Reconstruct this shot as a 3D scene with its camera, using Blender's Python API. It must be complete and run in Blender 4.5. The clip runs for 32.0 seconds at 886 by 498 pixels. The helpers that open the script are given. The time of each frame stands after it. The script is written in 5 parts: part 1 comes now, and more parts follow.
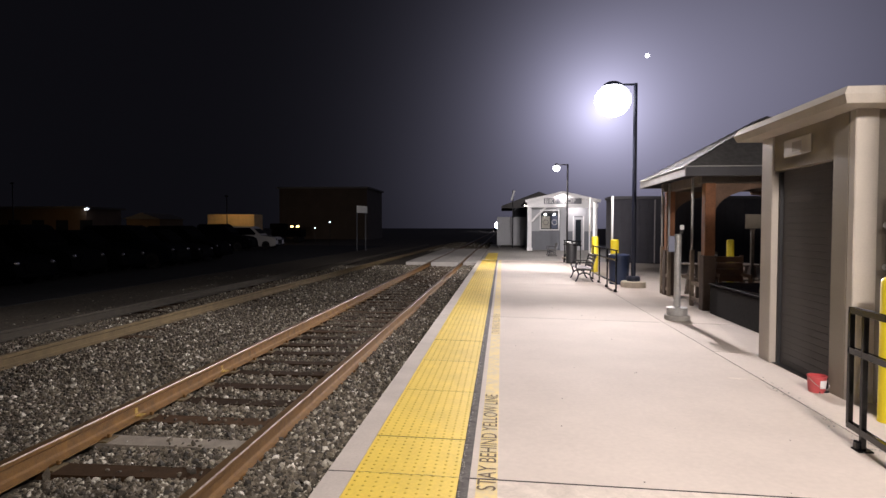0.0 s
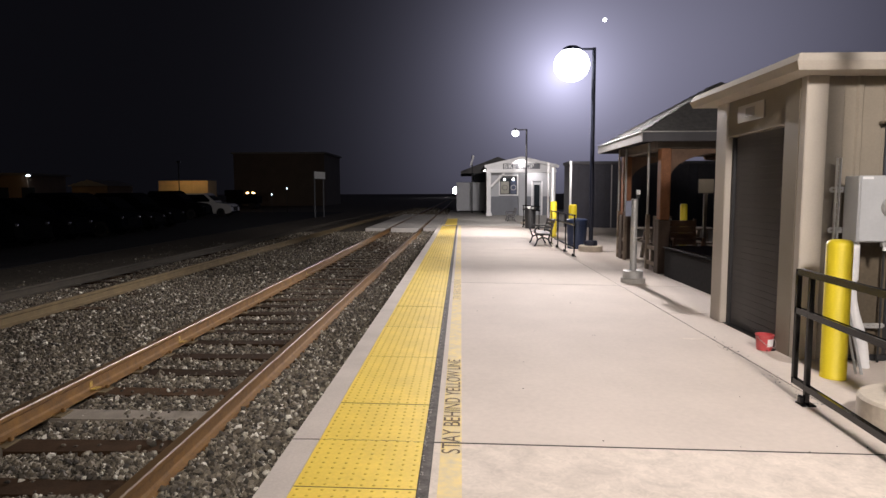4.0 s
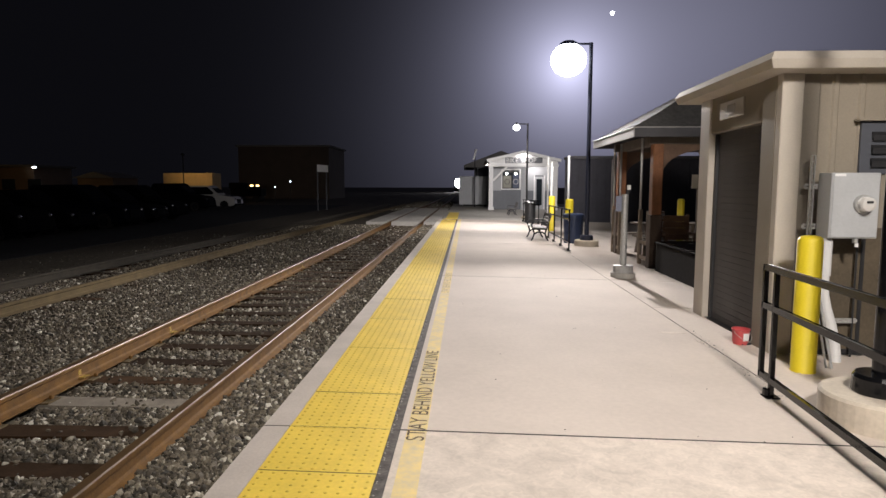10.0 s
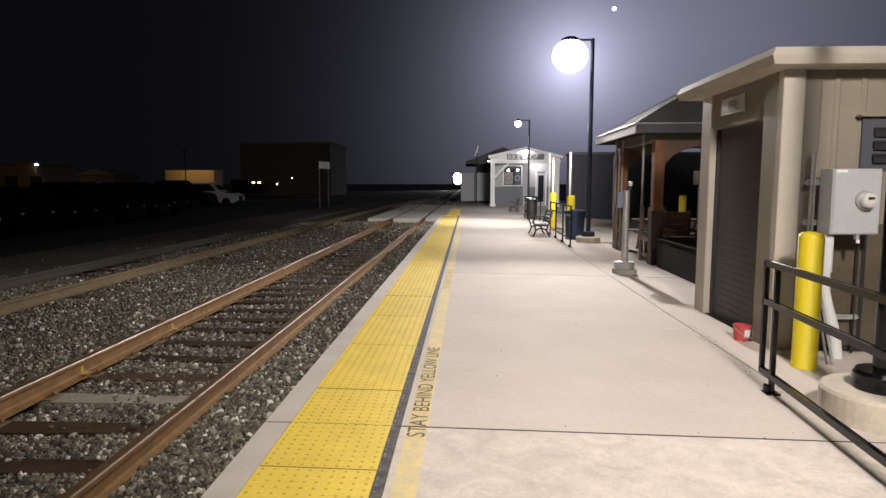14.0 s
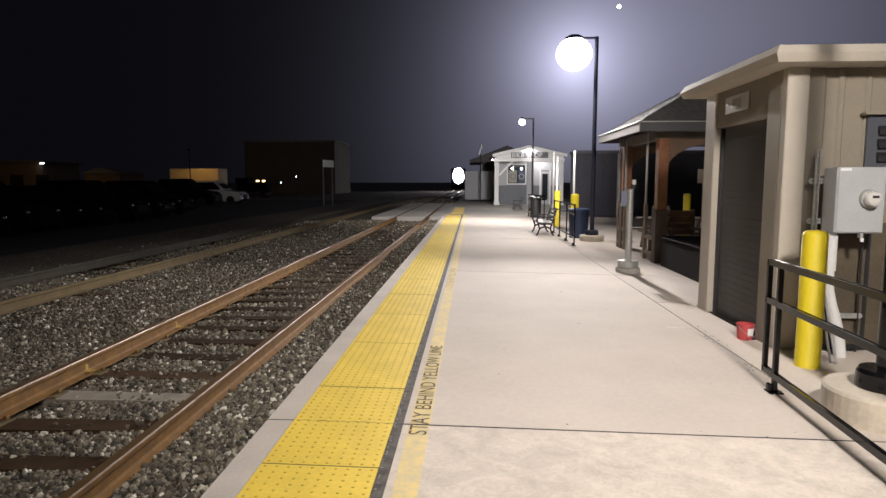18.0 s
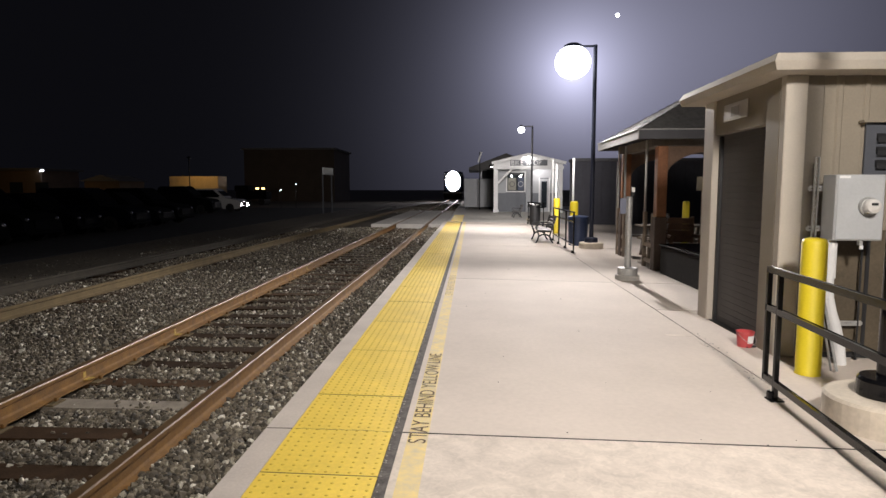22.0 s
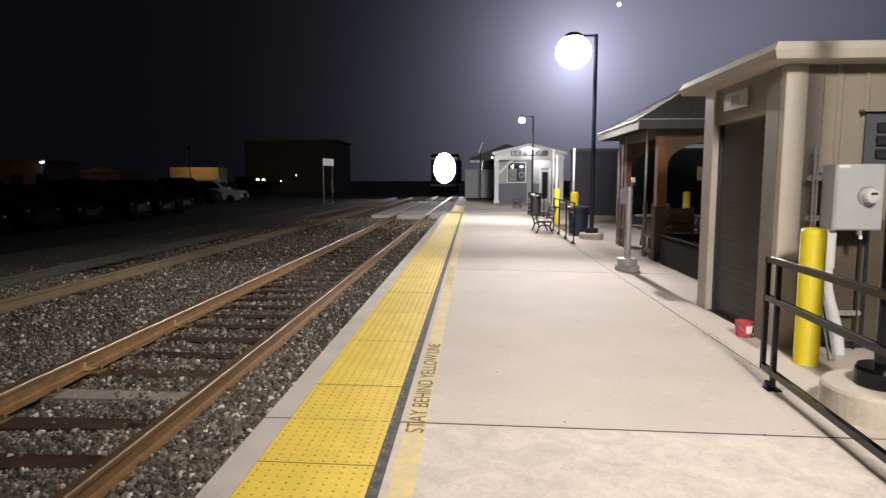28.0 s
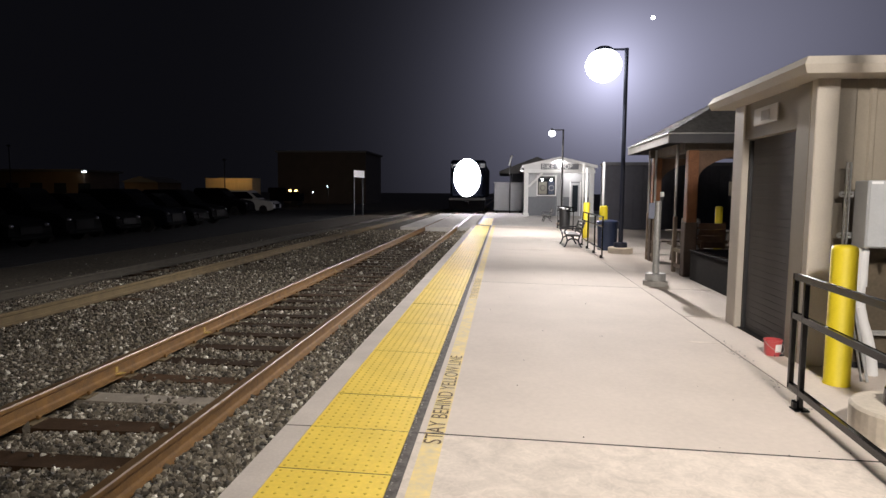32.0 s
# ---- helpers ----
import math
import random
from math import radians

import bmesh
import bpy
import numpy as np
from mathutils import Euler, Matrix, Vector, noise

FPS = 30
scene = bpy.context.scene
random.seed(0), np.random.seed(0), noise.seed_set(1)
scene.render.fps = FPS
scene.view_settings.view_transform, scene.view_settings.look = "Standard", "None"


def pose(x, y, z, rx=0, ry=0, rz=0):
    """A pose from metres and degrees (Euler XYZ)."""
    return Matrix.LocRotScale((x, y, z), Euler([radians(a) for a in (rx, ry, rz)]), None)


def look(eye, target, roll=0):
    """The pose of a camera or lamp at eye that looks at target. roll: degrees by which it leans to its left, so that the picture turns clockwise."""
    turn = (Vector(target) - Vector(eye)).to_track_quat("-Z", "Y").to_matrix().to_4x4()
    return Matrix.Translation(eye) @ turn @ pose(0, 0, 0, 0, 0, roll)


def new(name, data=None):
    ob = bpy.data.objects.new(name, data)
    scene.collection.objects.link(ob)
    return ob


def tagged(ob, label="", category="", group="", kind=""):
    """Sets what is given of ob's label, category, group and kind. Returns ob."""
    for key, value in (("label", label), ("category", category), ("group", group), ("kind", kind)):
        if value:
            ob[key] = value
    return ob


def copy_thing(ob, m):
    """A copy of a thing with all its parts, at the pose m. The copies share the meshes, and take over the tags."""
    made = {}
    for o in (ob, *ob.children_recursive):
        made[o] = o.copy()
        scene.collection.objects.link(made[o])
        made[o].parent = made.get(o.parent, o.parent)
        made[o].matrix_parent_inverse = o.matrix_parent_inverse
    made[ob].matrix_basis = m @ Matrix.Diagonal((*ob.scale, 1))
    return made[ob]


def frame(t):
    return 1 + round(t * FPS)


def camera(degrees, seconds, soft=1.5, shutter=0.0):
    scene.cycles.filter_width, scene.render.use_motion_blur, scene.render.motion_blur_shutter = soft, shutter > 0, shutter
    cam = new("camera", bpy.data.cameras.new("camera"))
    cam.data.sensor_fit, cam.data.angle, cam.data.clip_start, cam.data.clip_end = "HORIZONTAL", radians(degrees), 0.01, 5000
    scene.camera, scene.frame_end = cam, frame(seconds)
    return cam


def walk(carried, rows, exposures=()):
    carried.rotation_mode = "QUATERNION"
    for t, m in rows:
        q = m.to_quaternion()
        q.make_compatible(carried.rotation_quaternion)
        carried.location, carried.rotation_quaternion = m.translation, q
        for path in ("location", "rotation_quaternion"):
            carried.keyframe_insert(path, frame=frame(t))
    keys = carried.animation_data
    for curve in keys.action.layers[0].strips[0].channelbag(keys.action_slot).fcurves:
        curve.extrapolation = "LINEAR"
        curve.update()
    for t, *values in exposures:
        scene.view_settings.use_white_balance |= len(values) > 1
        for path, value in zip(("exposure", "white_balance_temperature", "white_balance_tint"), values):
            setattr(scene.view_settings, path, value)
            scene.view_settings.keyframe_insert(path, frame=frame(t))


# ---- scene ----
cam = camera(71.2, 32.0)
PATH = [
    (0, (0.849, 0.375, 1.424), (0.66, 2.365, 1.355), 0.1),
    (0.5, (0.843, 0.347, 1.416), (0.613, 2.332, 1.336), -0.1),
    (1, (0.856, 0.395, 1.419), (0.623, 2.38, 1.341), -0.5),
    (1.5, (0.833, 0.38, 1.429), (0.636, 2.366, 1.3), -0.1),
    (2, (0.828, 0.39, 1.432), (0.693, 2.378, 1.251), 0.4),
    (2.5, (0.824, 0.41, 1.432), (0.745, 2.401, 1.262), -0.4),
    (3, (0.831, 0.393, 1.43), (0.758, 2.384, 1.25), -0.1),
    (3.5, (0.828, 0.395, 1.429), (0.77, 2.386, 1.254), -0.2),
    (5.5, (0.89, 0.391, 1.443), (0.81, 2.377, 1.212), 0.4),
    (6, (0.939, 0.381, 1.441), (0.806, 2.361, 1.196), 0.1),
    (6.5, (0.902, 0.339, 1.44), (0.817, 2.324, 1.218), -0.5),
    (7, (0.898, 0.295, 1.44), (0.84, 2.283, 1.227), 0.1),
    (7.5, (0.952, 0.28, 1.453), (0.852, 2.27, 1.27), -0.1),
    (8, (1.112, 0.282, 1.439), (0.895, 2.263, 1.264), 1.6),
    (8.5, (1.143, 0.299, 1.443), (0.958, 2.278, 1.224), -0.6),
    (9, (1.093, 0.296, 1.444), (0.976, 2.28, 1.224), -1.4),
    (9.5, (1.067, 0.293, 1.442), (1.009, 2.281, 1.223), -0.9),
    (10, (1.061, 0.296, 1.441), (0.986, 2.285, 1.241), 0.1),
    (10.5, (1.068, 0.301, 1.439), (0.998, 2.29, 1.235), 0.5),
    (11, (1.071, 0.302, 1.439), (0.984, 2.289, 1.23), 0.6),
    (11.5, (1.065, 0.31, 1.441), (0.999, 2.298, 1.239), 0.4),
    (12, (1.067, 0.31, 1.438), (1.006, 2.295, 1.196), 0.5),
    (12.5, (1.068, 0.311, 1.437), (0.99, 2.296, 1.208), 0.5),
    (13, (1.067, 0.297, 1.443), (0.997, 2.286, 1.247), 0.3),
    (13.5, (1.064, 0.294, 1.441), (1.004, 2.282, 1.23), 0.2),
    (14, (1.07, 0.292, 1.443), (0.989, 2.279, 1.232), 0.0),
    (14.5, (1.073, 0.287, 1.443), (1.001, 2.277, 1.25), -0.0),
    (16.5, (1.085, 0.282, 1.444), (0.983, 2.268, 1.231), 0.0),
    (17, (1.083, 0.284, 1.444), (0.991, 2.271, 1.235), 0.2),
    (17.5, (1.08, 0.284, 1.446), (0.99, 2.272, 1.239), 0.1),
    (18, (1.082, 0.288, 1.443), (0.988, 2.274, 1.227), -0.0),
    (18.5, (1.084, 0.295, 1.444), (0.988, 2.281, 1.223), 0.1),
    (19, (1.083, 0.295, 1.442), (0.987, 2.281, 1.228), 0.3),
    (19.5, (1.08, 0.298, 1.441), (0.979, 2.284, 1.225), 0.3),
    (20, (1.082, 0.299, 1.44), (0.981, 2.285, 1.229), 0.2),
    (20.5, (1.084, 0.303, 1.441), (0.981, 2.288, 1.223), -0.2),
    (21, (1.084, 0.302, 1.441), (0.969, 2.288, 1.234), -0.2),
    (21.5, (1.083, 0.293, 1.445), (0.979, 2.281, 1.252), 0.0),
    (22, (1.082, 0.294, 1.442), (0.99, 2.283, 1.25), 0.0),
    (22.5, (1.08, 0.29, 1.445), (0.991, 2.28, 1.262), -0.2),
    (23, (1.081, 0.282, 1.446), (0.997, 2.273, 1.272), -0.0),
    (23.5, (1.085, 0.271, 1.447), (1.01, 2.261, 1.266), -0.1),
    (24, (1.089, 0.269, 1.445), (1.013, 2.259, 1.254), -0.4),
    (24.5, (1.096, 0.268, 1.444), (1.013, 2.257, 1.257), -0.5),
    (25, (1.112, 0.26, 1.448), (1.009, 2.248, 1.26), -0.5),
    (25.5, (1.101, 0.269, 1.445), (0.996, 2.256, 1.244), -0.2),
    (27.5, (1.095, 0.289, 1.444), (0.989, 2.277, 1.252), -0.1),
    (28, (1.103, 0.297, 1.437), (1.008, 2.282, 1.216), -0.1),
    (28.5, (1.106, 0.291, 1.441), (1.009, 2.274, 1.204), 0.2),
    (29, (1.112, 0.288, 1.444), (1.008, 2.272, 1.217), 0.2),
    (29.5, (1.099, 0.283, 1.449), (0.951, 2.266, 1.236), 0.1),
    (30, (1.095, 0.288, 1.447), (0.919, 2.268, 1.227), -0.1),
    (30.5, (1.098, 0.282, 1.446), (0.942, 2.267, 1.263), -0.6),
    (31, (1.112, 0.282, 1.446), (0.956, 2.268, 1.266), -0.3),
    (31.5, (1.13, 0.278, 1.442), (0.97, 2.264, 1.273), 0.1),
    (32, (1.159, 0.262, 1.442), (0.969, 2.245, 1.26), 0.4),
]
# the picture starts slightly brighter and pink, and settles
TINTS = ((0, 0.15, 16), (1, 0.22, 16), (2, 0.04, 19), (3, 0.06, 16), (6, 0.0, 13), (9, 0.0, 11), (14, 0.05, 10), (18, 0.05, 10), (32, 0.05, 10))
walk(cam, [(t, look(eye, target, roll)) for t, eye, target, roll in PATH], [(t, stops, 6500, tint) for t, stops, tint in TINTS])

# ---------------------------------------------------------------- light
TOR = -0.18          # top of rail
BALLAST = -0.36      # level of the ballast
SLOPE = 0.02         # the platform falls away from the track


def floor_z(x):
    return -SLOPE * max(x, 0.0)


world = bpy.data.worlds.new("night")
scene.world = world
world.use_nodes = True
# night sky: near black; lens glare over lamp and station is painted in
_n, _l = world.node_tree.nodes, world.node_tree.links
_co = _n.new("ShaderNodeTexCoord")


def _math(op, a, b=0.0):
    nd = _n.new("ShaderNodeMath")
    nd.operation = op
    for k, v in enumerate((a, b)):
        if isinstance(v, (int, float)):
            nd.inputs[k].default_value = v
        else:
            _l.new(v, nd.inputs[k])
    return nd.outputs[0]


def sky_glare(way, strength, degrees, power):
    """Radiance that falls off with the angle from a direction."""
    dot = _n.new("ShaderNodeVectorMath")
    dot.operation = "DOT_PRODUCT"
    dot.inputs[1].default_value = Vector(way).normalized()
    _l.new(_co.outputs["Generated"], dot.inputs[0])
    angle = _math("ARCCOSINE", _math("MINIMUM", dot.outputs["Value"], 0.99999))
    fall = _math("POWER", _math("DIVIDE", angle, radians(degrees)), power)
    return _math("MULTIPLY", _math("EXPONENT", _math("MULTIPLY", fall, -1.0)), strength)


_sum = _math("ADD", sky_glare((2.55, 16.1, 3.0), 1.15, 2.8, 0.85), sky_glare((6.2, 16.1, 3.6), 0.135, 15.0, 1.8))
_sum = _math("ADD", _sum, sky_glare((-0.3, 16.1, 0.5), 0.025, 8.0, 1.3))
_tint = _n.new("ShaderNodeMix")
_tint.data_type, _tint.blend_type = "RGBA", "MULTIPLY"
_tint.inputs[0].default_value = 1.0
_tint.inputs[7].default_value = (0.94, 0.94, 1.30, 1)
_l.new(_math("ADD", _sum, 0.0033), _tint.inputs[6])
_l.new(_tint.outputs[2], _n["Background"].inputs[0])
_n["Background"].inputs[1].default_value = 1.0


def lamp(name, kind, m, energy, color, size=0.3, spot=None):
    data = bpy.data.lights.new(name, kind)
    data.energy, data.color = energy, color
    if kind == "AREA":
        data.shape, data.size = "DISK", size
    else:
        data.shadow_soft_size = size
    if spot:
        data.spot_size, data.spot_blend = radians(spot), 1.0
    ob = new(name, data)
    ob.matrix_world = m
    return ob


COOL = (1.0, 0.94, 0.91)
NEUTRAL = (1.0, 0.925, 0.855)
# lamp posts along the platform, and one more behind the camera
# each head throws a wide pool below it and long lobes up and down the platform
A, B, C = (2.72, -1.1, 4.75), (3.62, 16.45, 4.16), (3.48, 31.0, 4.04)
lamp("lamp_light", "SPOT", look(A, (2.2, -0.9, 0)), 380, NEUTRAL, 0.10, 165)
lamp("lamp_lobe", "SPOT", look(A, (2.2, 9.5, 0)), 2700, NEUTRAL, 0.42, 92)
lamp("lamp_light", "SPOT", look(B, (1.4, 16.2, 0)), 700, COOL, 0.12, 170)
lamp("lamp_lobe", "SPOT", look(B, (0.6, -7.5, 0)), 5200, COOL, 0.14, 78)
lamp("lamp_lobe", "SPOT", look(B, (-12.0, 2.0, 0)), 4700, COOL, 0.14, 66)
lamp("lamp_lobe", "SPOT", look(B, (-2.0, 40.0, 0)), 6800, COOL, 0.14, 74)
lamp("lamp_lobe", "SPOT", look(C, (3.2, 46.0, 0.6)), 2600, COOL, 0.12, 76)
lamp("lamp_lobe", "SPOT", look(C, (-2.0, 8.0, 0)), 4800, COOL, 0.12, 74)
lamp("lamp_light", "SPOT", look(C, (2.2, 31.0, 0)), 640, COOL, 0.12, 170)

# ---------------------------------------------------------------- materials


def mat(name, color, rough=0.6, metal=0.0, vary=0.25, scale=6.0, bump=0.15, fine=60.0, tint=None, emit=0.0, per=0.0, coat=0.0, spec=0.5):
    """Base colour broken up by a coarse and a fine noise, with bump; per: spread from object to object."""
    m = bpy.data.materials.new(name)
    m.use_nodes = True
    nt = m.node_tree
    n, l = nt.nodes, nt.links
    b = n["Principled BSDF"]
    b.inputs["Roughness"].default_value, b.inputs["Metallic"].default_value = rough, metal
    b.inputs["Coat Weight"].default_value = coat
    b.inputs["Specular IOR Level"].default_value = spec
    if emit:
        b.inputs["Emission Color"].default_value = (*color, 1)
        b.inputs["Emission Strength"].default_value = emit
    co = n.new("ShaderNodeTexCoord")
    big, small = n.new("ShaderNodeTexNoise"), n.new("ShaderNodeTexNoise")
    big.inputs["Scale"].default_value, big.inputs["Detail"].default_value = scale, 5
    small.inputs["Scale"].default_value, small.inputs["Detail"].default_value = fine, 3
    l.new(co.outputs["Object"], big.inputs["Vector"])
    l.new(co.outputs["Object"], small.inputs["Vector"])
    mix = n.new("ShaderNodeMix")
    mix.data_type = "FLOAT"
    mix.inputs[0].default_value = 0.4
    l.new(big.outputs[0], mix.inputs[2])
    l.new(small.outputs[0], mix.inputs[3])
    ramp = n.new("ShaderNodeValToRGB")
    other = tint or tuple(c * 0.55 for c in color)
    lo = tuple(c + (o - c) * vary * 1.6 for c, o in zip(color, other))
    hi = tuple(min(1, c * (1 + 0.35 * vary)) for c in color)
    ramp.color_ramp.elements[0].position, ramp.color_ramp.elements[1].position = 0.32, 0.68
    ramp.color_ramp.elements[0].color, ramp.color_ramp.elements[1].color = (*lo, 1), (*hi, 1)
    l.new(mix.outputs[0], ramp.inputs[0])
    out = ramp.outputs[0]
    if per:
        info, hsv = n.new("ShaderNodeObjectInfo"), n.new("ShaderNodeHueSaturation")
        mr = n.new("ShaderNodeMapRange")
        mr.inputs[3].default_value, mr.inputs[4].default_value = 1 - per, 1 + per
        l.new(info.outputs["Random"], mr.inputs[0])
        l.new(mr.outputs[0], hsv.inputs["Value"])
        l.new(out, hsv.inputs["Color"])
        out = hsv.outputs[0]
    l.new(out, b.inputs["Base Color"])
    if bump:
        bp = n.new("ShaderNodeBump")
        bp.inputs["Strength"].default_value, bp.inputs["Distance"].default_value = bump, 0.01
        l.new(mix.outputs[0], bp.inputs["Height"])
        l.new(bp.outputs[0], b.inputs["Normal"])
    return m


def glow(name, color, strength):
    m = bpy.data.materials.new(name)
    m.use_nodes = True
    b = m.node_tree.nodes["Principled BSDF"]
    b.inputs["Base Color"].default_value = (0.8, 0.8, 0.8, 1)
    b.inputs["Emission Color"].default_value = (*color, 1)
    b.inputs["Emission Strength"].default_value = strength
    return m


CONCRETE = mat("concrete", (0.595, 0.522, 0.458), 0.85, vary=0.15, scale=1.3, fine=26, bump=0.04, per=0.04)
CONCRETE_NEAR = mat("mottled concrete", (0.65, 0.575, 0.50), 0.9, vary=0.33, scale=2.6, fine=19, bump=0.2, per=0.03)
for _nd in CONCRETE_NEAR.node_tree.nodes:
    if _nd.type == "TEX_NOISE":
        _nd.inputs["Distortion"].default_value = 1.8   # trowel swirls
CONCRETE_EDGE = mat("edge concrete", (0.53, 0.475, 0.425), 0.85, vary=0.25, scale=3, fine=60, bump=0.15, per=0.05)
FILLER = mat("dark joint mortar", (0.12, 0.108, 0.10), 0.9, vary=0.9, scale=14, fine=60, bump=0.4)
PAINT = mat("worn yellow paint", (0.74, 0.565, 0.19), 0.75, vary=0.42, scale=7, fine=30, bump=0.05, tint=(0.50, 0.46, 0.40))
LETTER = mat("dark stencil", (0.13, 0.085, 0.04), 0.8, vary=0.4, scale=14, fine=60, bump=0.0)
LETTER_WORN = mat("worn stencil", (0.44, 0.34, 0.17), 0.8, vary=0.6, scale=14, fine=60, bump=0.0)
GREYWHITE = mat("meter glass", (0.62, 0.60, 0.57), 0.15, vary=0.1, bump=0.0, coat=0.8)
DARKWOOD = mat("grey bench slat", (0.15, 0.14, 0.135), 0.6, vary=0.3, scale=8, bump=0.1, per=0.2)
IRON = mat("dull cast iron", (0.045, 0.045, 0.05), 0.55, 0.3, vary=0.3, scale=20, bump=0.05)
BENCHWOOD = mat("brown bench plank", (0.24, 0.15, 0.10), 0.7, vary=0.4, scale=8, bump=0.1, per=0.2)
SPANDREL = mat("stained brace timber", (0.20, 0.125, 0.085), 0.75, vary=0.4, scale=6, fine=40, bump=0.15)
POST_SHADE = mat("post base in shade colour", (0.115, 0.082, 0.064), 0.8, vary=0.4, scale=6, fine=50, bump=0.2)
FRAMEWOOD = mat("worn tan timber", (0.33, 0.265, 0.205), 0.8, vary=0.4, scale=6, fine=50, bump=0.2, per=0.15)
SHELTERWOOD = mat("weathered brown timber", (0.15, 0.125, 0.105), 0.8, vary=0.4, scale=6, fine=50, bump=0.2, per=0.2)
FASCIA_SHADE = mat("shade-dark fascia board", (0.085, 0.085, 0.095), 0.7, vary=0.2, scale=4, bump=0.08)
HEADLAMP = mat("unlit headlamp", (0.7, 0.7, 0.72), 0.07, 0.9, vary=0.3, scale=30, bump=0.0)
RUSTWALL = mat("dull brown sheet wall", (0.08, 0.062, 0.05), 0.85, vary=0.3, scale=0.6, fine=5, bump=0.05)
HOARDING = mat("dark slate cladding", (0.050, 0.050, 0.062), 0.85, vary=0.3, scale=0.8, fine=6, bump=0.05)
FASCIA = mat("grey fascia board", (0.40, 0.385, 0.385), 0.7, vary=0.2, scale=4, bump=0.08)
SIGNGREY = mat("grey sign board", (0.13, 0.135, 0.15), 0.6, vary=0.1, bump=0.02)
POSTER = mat("poster paper", (0.27, 0.26, 0.22), 0.6, vary=0.4, scale=5, bump=0.0)
CREAM = mat("cream panel", (0.66, 0.50, 0.27), 0.6, vary=0.2, scale=1.5, bump=0.03)
BROWN = mat("brown cladding", (0.16, 0.11, 0.07), 0.8, vary=0.3, scale=0.6, fine=5, bump=0.05)
CARWHITE = mat("white car paint", (0.40, 0.39, 0.38), 0.25, vary=0.05, bump=0.0, coat=0.6)
# near-black paint and glass: the unlit lot's darkness is put into the colour
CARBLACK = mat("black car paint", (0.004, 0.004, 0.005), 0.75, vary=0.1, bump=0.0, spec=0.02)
CARGREY = mat("near-black grey car paint", (0.006, 0.006, 0.007), 0.75, vary=0.1, bump=0.0, spec=0.02)
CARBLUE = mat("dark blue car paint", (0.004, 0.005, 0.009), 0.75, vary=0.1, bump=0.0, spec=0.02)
CARGLASS = mat("near-black glass", (0.003, 0.003, 0.004), 0.5, vary=0.1, bump=0.0, spec=0.02)
CHROME = mat("bright metal", (0.12, 0.12, 0.13), 0.22, 0.9, vary=0.1, bump=0.0)
PEDESTAL = mat("cast pedestal concrete", (0.56, 0.495, 0.405), 0.88, vary=0.3, scale=4, fine=30, bump=0.15)
CONCRETE_OLD = mat("worn concrete", (0.42, 0.40, 0.37), 0.9, vary=0.35, scale=3, fine=60, bump=0.25)
MARKPAINT = mat("rubbed marking paint", (0.55, 0.36, 0.04), 0.7, vary=0.6, scale=30, fine=120, bump=0.05, tint=(0.16, 0.10, 0.04))
# darker than the tile: dirt and the domes' shaded sides put into the colour
DOME = mat("dirty shaded dome", (0.64, 0.45, 0.045), 0.6, vary=0.4, scale=6, bump=0.0)
TACTILE = mat("yellow tactile plastic", (0.85, 0.62, 0.08), 0.55, vary=0.22, scale=3, fine=50, bump=0.05, per=0.05)
RUBBER = mat("joint filler", (0.019, 0.017, 0.017), 0.9, vary=0.5, scale=20, spec=0.2)
RUST = mat("rusty steel", (0.185, 0.094, 0.024), 0.8, vary=0.6, scale=9, fine=80, bump=0.25, tint=(0.10, 0.055, 0.022), spec=0.25)
# darker brown for the far siding rail than for the near one
RUST_DIM = mat("darkest rusty steel", (0.035, 0.028, 0.018), 0.9, vary=0.5, scale=5, bump=0.2)
RUST_OLD = mat("old rusty steel", (0.125, 0.088, 0.038), 0.9, vary=0.5, scale=5, bump=0.2)
RAILTOP = mat("rail head", (0.125, 0.075, 0.034), 0.47, 0.25, vary=0.35, scale=9, bump=0.06, spec=0.38)
TIE = mat("creosoted timber", (0.052, 0.030, 0.016), 0.9, vary=0.6, scale=7, fine=60, bump=0.4, per=0.45, spec=0.1)
GROUND = mat("ballast bed", (0.105, 0.090, 0.070), 0.95, vary=0.8, scale=14, fine=55, bump=1.0, spec=0.15)
ASPHALT = mat("asphalt", (0.045, 0.045, 0.047), 0.95, vary=0.5, scale=3, fine=120, bump=0.3, spec=0.1)
BLACK = mat("black powder coat", (0.005, 0.005, 0.006), 0.16, vary=0.3, bump=0.02, spec=0.35)
YELLOW = mat("yellow bollard sleeve", (0.74, 0.585, 0.022), 0.52, vary=0.12, scale=3, bump=0.02)
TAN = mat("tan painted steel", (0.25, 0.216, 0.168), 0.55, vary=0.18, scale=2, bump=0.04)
PLYWOOD = mat("weathered brown board", (0.095, 0.074, 0.048), 0.85, vary=0.5, scale=3, fine=45, bump=0.15)
# a little darker than TAN, with part of the pole's shadow in the colour
STRIP = mat("shaded taupe trim", (0.215, 0.187, 0.152), 0.6, vary=0.2, scale=3, bump=0.04)
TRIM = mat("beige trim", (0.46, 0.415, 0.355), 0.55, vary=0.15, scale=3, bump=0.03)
DOOR = mat("dark roller curtain", (0.085, 0.081, 0.082), 0.6, vary=0.25, scale=4, bump=0.05)
GREYBOX = mat("grey enamelled steel", (0.42, 0.43, 0.44), 0.45, vary=0.12, scale=6, bump=0.02)
PLATE = mat("blue-grey plate", (0.20, 0.22, 0.30), 0.5, vary=0.15, scale=6, bump=0.02)
GALV = mat("galvanised steel", (0.46, 0.46, 0.45), 0.45, 0.45, vary=0.3, scale=20, bump=0.05)
